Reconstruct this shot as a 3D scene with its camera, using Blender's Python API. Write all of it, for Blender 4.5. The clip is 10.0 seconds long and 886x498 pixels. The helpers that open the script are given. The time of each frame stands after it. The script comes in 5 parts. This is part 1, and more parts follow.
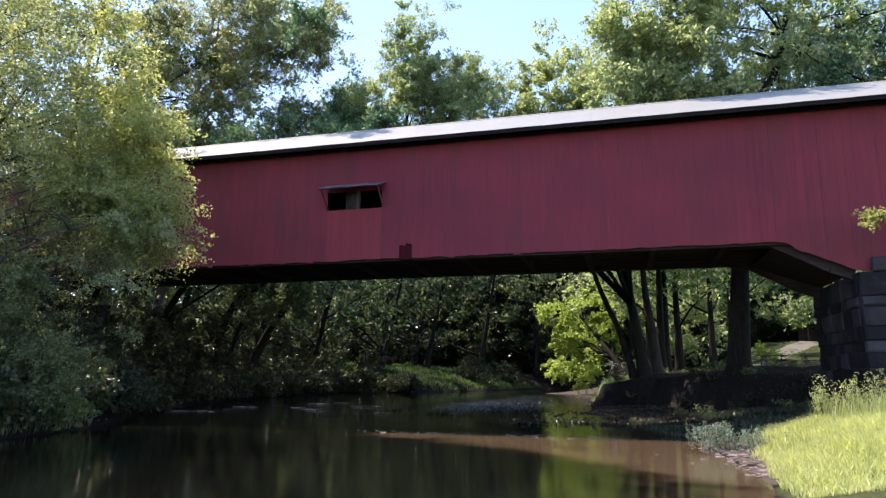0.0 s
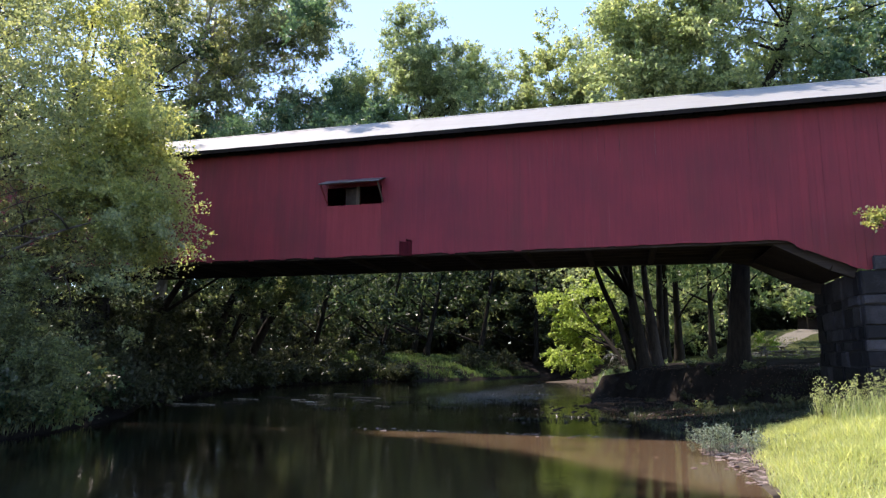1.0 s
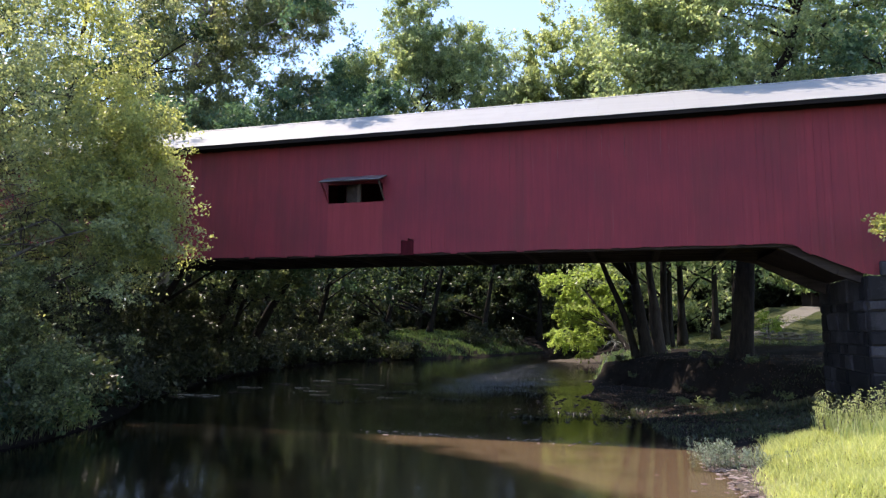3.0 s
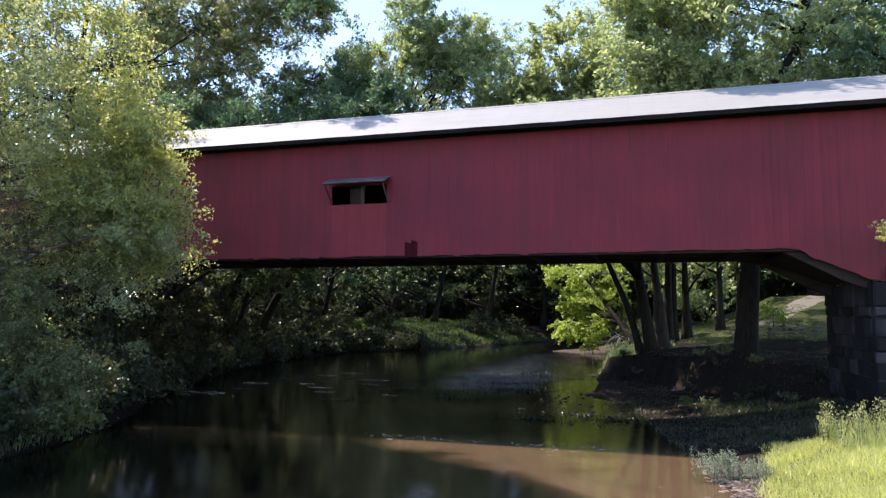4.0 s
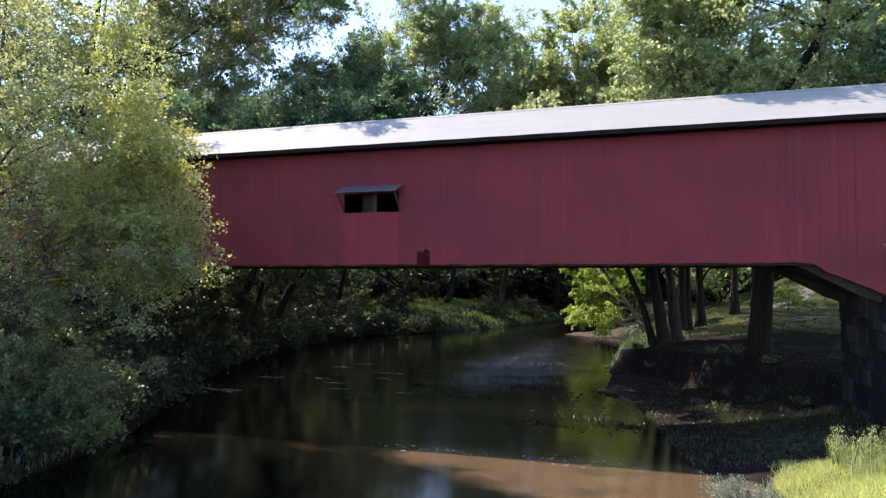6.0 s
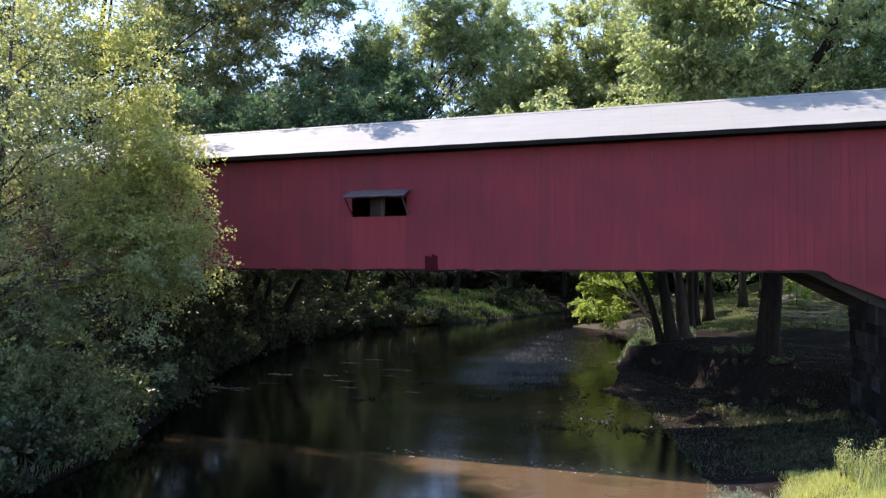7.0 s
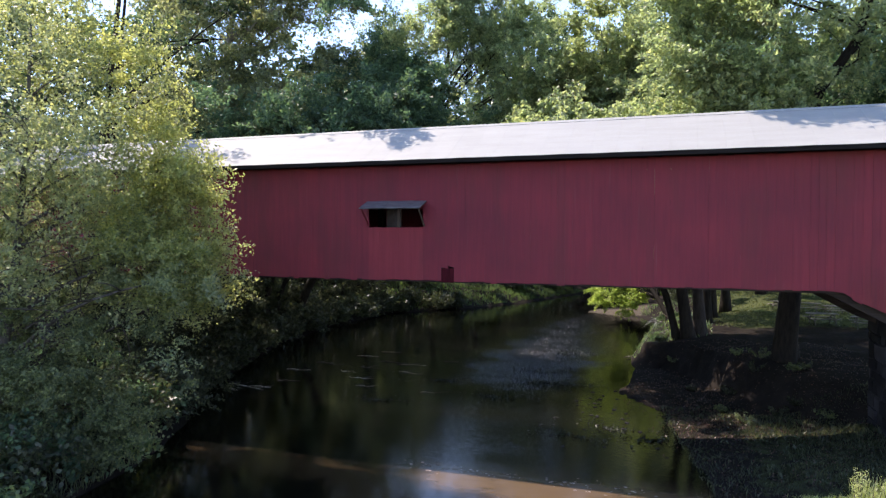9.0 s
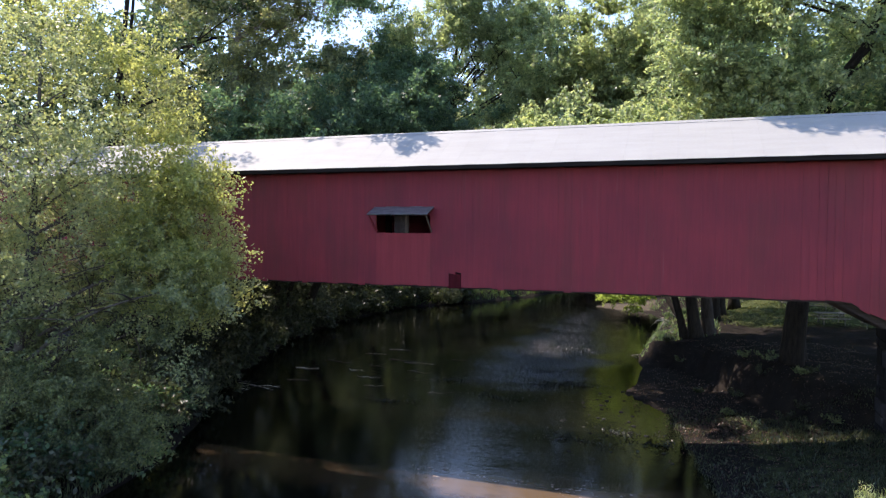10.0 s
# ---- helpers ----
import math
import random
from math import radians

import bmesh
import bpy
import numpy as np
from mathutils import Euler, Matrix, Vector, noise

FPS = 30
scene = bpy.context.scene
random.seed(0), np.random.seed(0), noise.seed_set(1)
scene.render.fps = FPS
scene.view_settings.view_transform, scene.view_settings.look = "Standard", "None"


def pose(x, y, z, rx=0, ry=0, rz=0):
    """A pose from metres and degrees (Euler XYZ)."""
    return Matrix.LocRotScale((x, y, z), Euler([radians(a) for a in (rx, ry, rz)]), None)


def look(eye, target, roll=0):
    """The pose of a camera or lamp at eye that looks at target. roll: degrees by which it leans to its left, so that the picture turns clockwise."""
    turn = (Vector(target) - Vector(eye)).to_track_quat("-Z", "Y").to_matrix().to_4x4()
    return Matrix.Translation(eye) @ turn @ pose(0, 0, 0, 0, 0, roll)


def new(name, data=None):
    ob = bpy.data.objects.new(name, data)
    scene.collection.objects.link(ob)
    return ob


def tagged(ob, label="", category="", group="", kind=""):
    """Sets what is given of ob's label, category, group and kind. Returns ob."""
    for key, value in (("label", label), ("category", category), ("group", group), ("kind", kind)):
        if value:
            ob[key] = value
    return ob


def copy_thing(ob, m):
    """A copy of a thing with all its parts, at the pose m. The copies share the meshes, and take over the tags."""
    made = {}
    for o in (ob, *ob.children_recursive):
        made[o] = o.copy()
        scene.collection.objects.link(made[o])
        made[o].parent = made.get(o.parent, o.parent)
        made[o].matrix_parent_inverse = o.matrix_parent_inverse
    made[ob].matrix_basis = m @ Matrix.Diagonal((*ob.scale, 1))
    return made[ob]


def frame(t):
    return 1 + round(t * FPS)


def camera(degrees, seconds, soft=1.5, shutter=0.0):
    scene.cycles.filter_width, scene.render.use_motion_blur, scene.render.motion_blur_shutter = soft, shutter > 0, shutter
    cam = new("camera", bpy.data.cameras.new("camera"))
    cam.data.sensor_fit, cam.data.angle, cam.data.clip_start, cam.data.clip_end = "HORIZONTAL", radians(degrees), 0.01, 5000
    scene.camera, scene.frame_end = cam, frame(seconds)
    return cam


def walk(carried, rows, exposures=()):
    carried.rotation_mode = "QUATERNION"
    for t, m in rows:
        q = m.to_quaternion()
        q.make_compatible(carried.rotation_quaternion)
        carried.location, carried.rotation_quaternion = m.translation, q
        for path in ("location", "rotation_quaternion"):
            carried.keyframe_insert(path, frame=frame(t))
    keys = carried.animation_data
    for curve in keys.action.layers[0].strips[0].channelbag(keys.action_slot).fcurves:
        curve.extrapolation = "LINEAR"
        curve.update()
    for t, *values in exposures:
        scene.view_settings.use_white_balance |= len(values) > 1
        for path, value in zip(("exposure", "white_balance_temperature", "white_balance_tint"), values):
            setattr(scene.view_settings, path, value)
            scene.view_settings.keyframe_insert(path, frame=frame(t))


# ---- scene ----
cam = camera(67.1, 10.0, 1.3)
PATH = [
    (0, (0.058, 0.258, 1.937), (-0.46, 2.154, 2.307), 0.3),
    (0.5, (0.045, 0.27, 2.17), (-0.474, 2.17, 2.517), 0.3),
    (1, (0.031, 0.266, 2.406), (-0.488, 2.17, 2.731), 0.3),
    (1.5, (0.049, 0.277, 2.693), (-0.472, 2.184, 2.994), 0.2),
    (2, (0.064, 0.293, 3.014), (-0.46, 2.203, 3.29), 0.3),
    (2.5, (0.091, 0.33, 3.329), (-0.438, 2.242, 3.582), 0.3),
    (4, (0.123, 0.307, 4.399), (-0.425, 2.222, 4.581), 0.3),
    (4.5, (0.158, 0.284, 4.753), (-0.399, 2.198, 4.912), 0.2),
    (5, (0.219, 0.237, 5.175), (-0.349, 2.15, 5.31), 0.2),
    (5.5, (0.247, 0.182, 5.568), (-0.332, 2.093, 5.681), 0.2),
    (7, (0.212, 0.082, 6.739), (-0.397, 1.986, 6.785), 0.1),
    (7.5, (0.2, 0.086, 7.108), (-0.419, 1.987, 7.134), 0.2),
    (8, (0.192, 0.071, 7.545), (-0.438, 1.969, 7.548), 0.2),
    (8.5, (0.219, 0.041, 8.003), (-0.423, 1.935, 7.981), 0.2),
    (9, (0.189, 0.027, 8.436), (-0.464, 1.917, 8.391), 0.2),
    (9.5, (0.202, -0.007, 8.861), (-0.461, 1.879, 8.795), 0.3),
    (10, (0.269, -0.036, 9.163), (-0.408, 1.844, 9.082), 0.2),
]
walk(cam, [(t, look(eye, target, roll)) for t, eye, target, roll in PATH], ((0.0, 1.7, 6950, 20.5), (10.0, 1.7, 6950, 20.5)))
# ---- light ----
SUN_EL, SUN_AZ = radians(59.0), radians(-68.5)
world = bpy.data.worlds.new("world")
scene.world = world
world.use_nodes = True
wn = world.node_tree.nodes
sky = wn.new("ShaderNodeTexSky")
sky.sky_type, sky.sun_disc = "NISHITA", False
sky.sun_elevation, sky.sun_rotation = SUN_EL, SUN_AZ
sky.air_density, sky.dust_density, sky.ozone_density = 0.85, 0.05, 2.4
wn["Background"].inputs["Strength"].default_value = 0.15
world.node_tree.links.new(sky.outputs["Color"], wn["Background"].inputs["Color"])
sun_data = bpy.data.lights.new("sun", "SUN")
sun_data.energy, sun_data.angle, sun_data.color = 2.7, radians(0.55), (1.0, 0.95, 0.86)
sun = new("sun", sun_data)
sun_dir = Vector((math.cos(SUN_EL) * math.sin(SUN_AZ), math.cos(SUN_EL) * math.cos(SUN_AZ), math.sin(SUN_EL)))
sun.rotation_mode = "QUATERNION"
sun.rotation_quaternion = sun_dir.to_track_quat("Z", "Y")
sun.location = (40, 20, 60)


# ---- materials ----
def shader(name):
    m = bpy.data.materials.new(name)
    m.use_nodes = True
    nt = m.node_tree
    return m, nt, nt.nodes, nt.links, nt.nodes["Principled BSDF"]


def coords(nt, scale=(1, 1, 1), kind="Object"):
    tc = nt.nodes.new("ShaderNodeTexCoord")
    mp = nt.nodes.new("ShaderNodeMapping")
    mp.inputs["Scale"].default_value = scale
    nt.links.new(tc.outputs[kind], mp.inputs["Vector"])
    return mp.outputs["Vector"]


def world_coords(nt, scale=(1, 1, 1)):
    g = nt.nodes.new("ShaderNodeNewGeometry")
    mp = nt.nodes.new("ShaderNodeMapping")
    mp.inputs["Scale"].default_value = scale
    nt.links.new(g.outputs["Position"], mp.inputs["Vector"])
    return mp.outputs["Vector"]


def noise_tex(nt, vec, scale, detail=4.0, rough=0.55):
    n = nt.nodes.new("ShaderNodeTexNoise")
    n.inputs["Scale"].default_value, n.inputs["Detail"].default_value, n.inputs["Roughness"].default_value = scale, detail, rough
    nt.links.new(vec, n.inputs["Vector"])
    return n.outputs["Fac"]


def ramp(nt, fac, stops):
    r = nt.nodes.new("ShaderNodeValToRGB")
    e = r.color_ramp.elements
    while len(e) < len(stops):
        e.new(0.5)
    for el, (p, c) in zip(e, stops):
        el.position, el.color = p, (*c, 1) if len(c) == 3 else c
    nt.links.new(fac, r.inputs["Fac"])
    return r.outputs["Color"]


def grey(v):
    return (v, v, v)


def mix_col(nt, fac, a, b, mode="MIX"):
    m = nt.nodes.new("ShaderNodeMix")
    m.data_type, m.blend_type = "RGBA", mode
    # the colour sockets of a Mix node come after its float and vector ones
    cols = [s for s in m.inputs if s.type == "RGBA"]
    facs = [s for s in m.inputs if s.type == "VALUE"]
    for sock, val in ((facs[0], fac), (cols[0], a), (cols[1], b)):
        if isinstance(val, bpy.types.NodeSocket):
            nt.links.new(val, sock)
        elif isinstance(val, tuple):
            sock.default_value = (*val, 1)
        else:
            sock.default_value = val
    return [s for s in m.outputs if s.type == "RGBA"][0]


def maths(nt, op, a, b=0.0, clamp=False):
    m = nt.nodes.new("ShaderNodeMath")
    m.operation, m.use_clamp = op, clamp
    for i, v in enumerate((a, b)):
        if isinstance(v, bpy.types.NodeSocket):
            nt.links.new(v, m.inputs[i])
        else:
            m.inputs[i].default_value = v
    return m.outputs[0]


def bump(nt, bsdf, height, strength=0.4, dist=0.02):
    b = nt.nodes.new("ShaderNodeBump")
    b.inputs["Strength"].default_value, b.inputs["Distance"].default_value = strength, dist
    nt.links.new(height, b.inputs["Height"])
    nt.links.new(b.outputs["Normal"], bsdf.inputs["Normal"])


def rand_object(nt):
    return nt.nodes.new("ShaderNodeObjectInfo").outputs["Random"]


def rand_island(nt):
    return nt.nodes.new("ShaderNodeNewGeometry").outputs["Random Per Island"]


def paint_mat(name, dark, mid, light, weather=0.35, pick=rand_object):
    """Old barn paint on rough-sawn boards: a tone of its own for each board, streaks along it, bare worn streaks."""
    m, nt, nodes, links, bsdf = shader(name)
    vec = world_coords(nt, (1, 1, 1))
    streak = noise_tex(nt, world_coords(nt, (14, 14, 0.7)), 1.0, 5)
    big = noise_tex(nt, world_coords(nt, (0.42, 0.42, 0.5)), 1.0, 4)
    tone = maths(nt, "ADD", maths(nt, "MULTIPLY", pick(nt), 0.10), maths(nt, "ADD", maths(nt, "MULTIPLY", streak, 0.52), maths(nt, "MULTIPLY", big, 0.62)))
    col = ramp(nt, tone, [(0.28, dark), (0.52, mid), (0.8, light)])
    wear = ramp(nt, noise_tex(nt, world_coords(nt, (9, 9, 0.35)), 1.0, 6, 0.65), [(0.62, grey(0)), (0.78, grey(weather))])
    col = mix_col(nt, wear, col, (0.23, 0.095, 0.095))
    stain = ramp(nt, noise_tex(nt, world_coords(nt, (0.9, 0.9, 0.22)), 1.0, 5, 0.6), [(0.50, grey(0)), (0.72, grey(0.55))])
    col = mix_col(nt, stain, col, (0.115, 0.020, 0.021))
    links.new(col, bsdf.inputs["Base Color"])
    bsdf.inputs["Roughness"].default_value = 0.75
    bump(nt, bsdf, streak, 0.9, 0.008)
    return m


RED = paint_mat("red_barn_paint", (0.112, 0.0104, 0.0205), (0.162, 0.0125, 0.024), (0.218, 0.017, 0.029))
RED_NEW = paint_mat("fresh_red_paint", (0.175, 0.014, 0.022), (0.215, 0.018, 0.028), (0.255, 0.024, 0.036), 0.15)
RED_STUFF = paint_mat("red_barn_paint_joined", (0.112, 0.0104, 0.0205), (0.162, 0.0125, 0.024), (0.218, 0.017, 0.029), 0.35, rand_island)


def wood_mat(name, dark, light, along="x", rough=0.8):
    m, nt, nodes, links, bsdf = shader(name)
    s = {"x": (0.6, 12, 12), "y": (12, 0.6, 12), "z": (12, 12, 0.6)}[along]
    grain = noise_tex(nt, world_coords(nt, s), 1.0, 5, 0.6)
    blotch = noise_tex(nt, world_coords(nt), 0.9, 3)
    f = maths(nt, "ADD", maths(nt, "MULTIPLY", grain, 0.6), maths(nt, "MULTIPLY", blotch, 0.4))
    links.new(ramp(nt, f, [(0.3, dark), (0.7, light)]), bsdf.inputs["Base Color"])
    bsdf.inputs["Roughness"].default_value, bsdf.inputs["Specular IOR Level"].default_value = rough, 0.06
    bump(nt, bsdf, grain, 0.5, 0.008)
    return m


TIMBER = wood_mat("old_dark_timber", (0.022, 0.017, 0.0165), (0.065, 0.050, 0.048), "x")
TIMBER_Y = wood_mat("old_dark_timber_cross", (0.025, 0.020, 0.019), (0.075, 0.058, 0.054), "y")
# near-black so the fascia paints the shade band below the roof edge
EAVE_WOOD = wood_mat("shade_dark_eave_board", (0.009, 0.007, 0.0065), (0.028, 0.022, 0.02), "x")
TABLEWOOD = wood_mat("weathered_table_wood", (0.08, 0.072, 0.066), (0.25, 0.228, 0.208), "x")
PLANKWOOD = wood_mat("weathered_brown_wood", (0.045, 0.034, 0.028), (0.13, 0.10, 0.085), "z")


def roof_mat():
    m, nt, nodes, links, bsdf = shader("white_painted_metal")
    stain = noise_tex(nt, world_coords(nt, (0.5, 2.5, 2.5)), 1.0, 5, 0.6)
    fine = noise_tex(nt, world_coords(nt), 9.0, 3)
    f = maths(nt, "ADD", maths(nt, "MULTIPLY", stain, 0.75), maths(nt, "MULTIPLY", fine, 0.25))
    col = ramp(nt, f, [(0.30, (0.285, 0.278, 0.262)), (0.5, (0.31, 0.303, 0.286)), (0.7, (0.335, 0.328, 0.31))])
    tint = maths(nt, "ADD", maths(nt, "MULTIPLY", rand_object(nt), 0.03), 0.97)
    comb = nodes.new("ShaderNodeCombineColor")
    for k in range(3):
        links.new(tint, comb.inputs[k])
    links.new(mix_col(nt, 1.0, col, comb.outputs[0], "MULTIPLY"), bsdf.inputs["Base Color"])
    bsdf.inputs["Roughness"].default_value, bsdf.inputs["Specular IOR Level"].default_value = 0.6, 0.12
    return m


ROOF = roof_mat()


def metal_mat():
    m, nt, nodes, links, bsdf = shader("galvanised_sheet")
    n = noise_tex(nt, world_coords(nt, (3, 8, 8)), 1.0, 5)
    links.new(ramp(nt, n, [(0.3, (0.10, 0.095, 0.10)), (0.7, (0.20, 0.19, 0.20))]), bsdf.inputs["Base Color"])
    bsdf.inputs["Metallic"].default_value, bsdf.inputs["Roughness"].default_value = 0.3, 0.5
    return m


TIN = metal_mat()


def stone_mat(name, a, b, c, pick=rand_object, scale=1.0):
    m, nt, nodes, links, bsdf = shader(name)
    big = noise_tex(nt, world_coords(nt), 1.3 * scale, 5, 0.6)
    fine = noise_tex(nt, world_coords(nt), 18 * scale, 4)
    f = maths(nt, "ADD", maths(nt, "MULTIPLY", pick(nt), 0.35), maths(nt, "ADD", maths(nt, "MULTIPLY", big, 0.45), maths(nt, "MULTIPLY", fine, 0.2)))
    links.new(ramp(nt, f, [(0.25, a), (0.5, b), (0.78, c)]), bsdf.inputs["Base Color"])
    bsdf.inputs["Roughness"].default_value, bsdf.inputs["Specular IOR Level"].default_value = 0.85, 0.2
    bump(nt, bsdf, maths(nt, "ADD", big, maths(nt, "MULTIPLY", fine, 0.4)), 0.7, 0.03)
    return m


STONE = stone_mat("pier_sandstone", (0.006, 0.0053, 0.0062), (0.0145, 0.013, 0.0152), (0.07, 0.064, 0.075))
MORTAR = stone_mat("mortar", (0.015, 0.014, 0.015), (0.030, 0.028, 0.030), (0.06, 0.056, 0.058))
GRAVEL = stone_mat("pale_gravel", (0.10, 0.075, 0.062), (0.21, 0.16, 0.135), (0.36, 0.29, 0.255), rand_island, 4)
PEBBLE = stone_mat("river_stone", (0.06, 0.04, 0.032), (0.13, 0.088, 0.07), (0.27, 0.205, 0.175), rand_island, 4)


def bark_mat(name, a, b, patch=None):
    m, nt, nodes, links, bsdf = shader(name)
    ridges = noise_tex(nt, world_coords(nt, (7, 7, 1.4)), 1.0, 6, 0.65)
    col = ramp(nt, ridges, [(0.3, a), (0.7, b)])
    if patch:
        p = ramp(nt, noise_tex(nt, world_coords(nt, (1.2, 1.2, 0.7)), 1.0, 4), [(0.5, grey(0)), (0.56, grey(1))])
        col = mix_col(nt, p, col, patch)
    links.new(col, bsdf.inputs["Base Color"])
    bsdf.inputs["Roughness"].default_value, bsdf.inputs["Specular IOR Level"].default_value = 0.9, 0.15
    bump(nt, bsdf, ridges, 0.9, 0.04)
    return m


BARK = bark_mat("dark_bark", (0.011, 0.009, 0.008), (0.036, 0.030, 0.025))
BARK_MID = bark_mat("brown_grey_bark", (0.022, 0.018, 0.017), (0.07, 0.060, 0.054))
BARK_GREY = bark_mat("grey_bark", (0.05, 0.045, 0.04), (0.13, 0.115, 0.10))
BARK_SYC = bark_mat("sycamore_bark", (0.16, 0.14, 0.11), (0.30, 0.26, 0.21), (0.52, 0.49, 0.43))


def leaf_mat(name, dark, mid, light, rare=None, glow=0.5, lit=(1.8, 1.9, 1.25)):
    """Leaves: each its own tone, shine on the face, and light coming through from behind."""
    m, nt, nodes, links, bsdf = shader(name)
    r = rand_island(nt)
    big = noise_tex(nt, world_coords(nt), 0.35, 3)
    f = maths(nt, "ADD", maths(nt, "MULTIPLY", r, 0.55), maths(nt, "MULTIPLY", big, 0.45))
    stops = [(0.22, dark), (0.5, mid), (0.74, light)]
    if rare:
        stops.append((0.86, rare))
    col = ramp(nt, f, stops)
    links.new(col, bsdf.inputs["Base Color"])
    bsdf.inputs["Roughness"].default_value, bsdf.inputs["Specular IOR Level"].default_value = 0.42, 0.5
    tr = nodes.new("ShaderNodeBsdfTranslucent")
    links.new(mix_col(nt, 1.0, col, lit, "MULTIPLY"), tr.inputs["Color"])
    ms = nodes.new("ShaderNodeMixShader")
    ms.inputs[0].default_value = glow
    links.new(bsdf.outputs[0], ms.inputs[1])
    links.new(tr.outputs[0], ms.inputs[2])
    links.new(ms.outputs[0], nodes["Material Output"].inputs["Surface"])
    return m


LEAF_NEAR = leaf_mat("maple_leaves", (0.16, 0.19, 0.125), (0.235, 0.268, 0.165), (0.325, 0.34, 0.185), (0.41, 0.39, 0.19), 0.55, (1.8, 1.78, 1.12))
LEAF_SYC = leaf_mat("sycamore_leaves", (0.125, 0.145, 0.10), (0.20, 0.215, 0.13), (0.32, 0.315, 0.165), (0.50, 0.43, 0.19), 0.55)
LEAF_DEEP = leaf_mat("deep_green_leaves", (0.045, 0.085, 0.06), (0.078, 0.135, 0.085), (0.135, 0.195, 0.11), None, 0.52)
LEAF_MID = leaf_mat("green_leaves", (0.068, 0.115, 0.07), (0.115, 0.17, 0.095), (0.19, 0.24, 0.12), (0.28, 0.29, 0.12), 0.56)
LEAF_YEL = leaf_mat("yellowing_leaves", (0.19, 0.215, 0.11), (0.29, 0.31, 0.145), (0.38, 0.38, 0.175), (0.44, 0.42, 0.19), 0.58, (1.85, 1.85, 1.1))
BANK_GRASS = leaf_mat("far_bank_grass", (0.05, 0.085, 0.032), (0.085, 0.135, 0.047), (0.14, 0.195, 0.075), None, 0.4)
LEAF_LIGHT = leaf_mat("pale_yellow_green_leaves", (0.16, 0.195, 0.115), (0.255, 0.29, 0.16), (0.36, 0.38, 0.205), (0.47, 0.46, 0.23), 0.6, (1.8, 1.85, 1.25))
# leaf tone darkened to carry the shade of bridge and trees
LEAF_SHADE = leaf_mat("shade_toned_leaves", (0.025, 0.034, 0.021), (0.044, 0.054, 0.031), (0.078, 0.086, 0.046), (0.16, 0.16, 0.08), 0.42)
LEAF_LIME = leaf_mat("lime_leaves", (0.15, 0.20, 0.06), (0.245, 0.30, 0.09), (0.365, 0.41, 0.135), None, 0.64)
LEAF_FRESH = leaf_mat("fresh_green_leaves", (0.15, 0.19, 0.125), (0.24, 0.28, 0.17), (0.36, 0.385, 0.215), (0.48, 0.45, 0.22), 0.58)
# woodland leaf tone with the shade of the left and far woods mixed in
LEAF_WOOD_SHADE = leaf_mat("shade_toned_woodland_leaves", (0.026, 0.046, 0.028), (0.048, 0.075, 0.042), (0.09, 0.115, 0.058), (0.17, 0.17, 0.08), 0.5)
LEAF_GREY = leaf_mat("grey_green_leaves", (0.085, 0.108, 0.070), (0.14, 0.168, 0.097), (0.225, 0.24, 0.13), (0.36, 0.35, 0.165), 0.55)
LEAF_BLUE = leaf_mat("silver_willow_leaves", (0.13, 0.17, 0.13), (0.20, 0.25, 0.19), (0.30, 0.34, 0.26), None, 0.3)
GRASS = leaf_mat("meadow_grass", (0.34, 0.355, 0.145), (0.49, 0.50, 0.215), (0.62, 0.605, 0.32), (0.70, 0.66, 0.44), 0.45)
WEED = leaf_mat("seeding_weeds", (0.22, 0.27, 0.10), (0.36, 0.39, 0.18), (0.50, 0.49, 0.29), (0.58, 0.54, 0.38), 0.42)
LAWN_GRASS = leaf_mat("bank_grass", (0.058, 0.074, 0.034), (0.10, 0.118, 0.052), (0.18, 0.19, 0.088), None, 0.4)


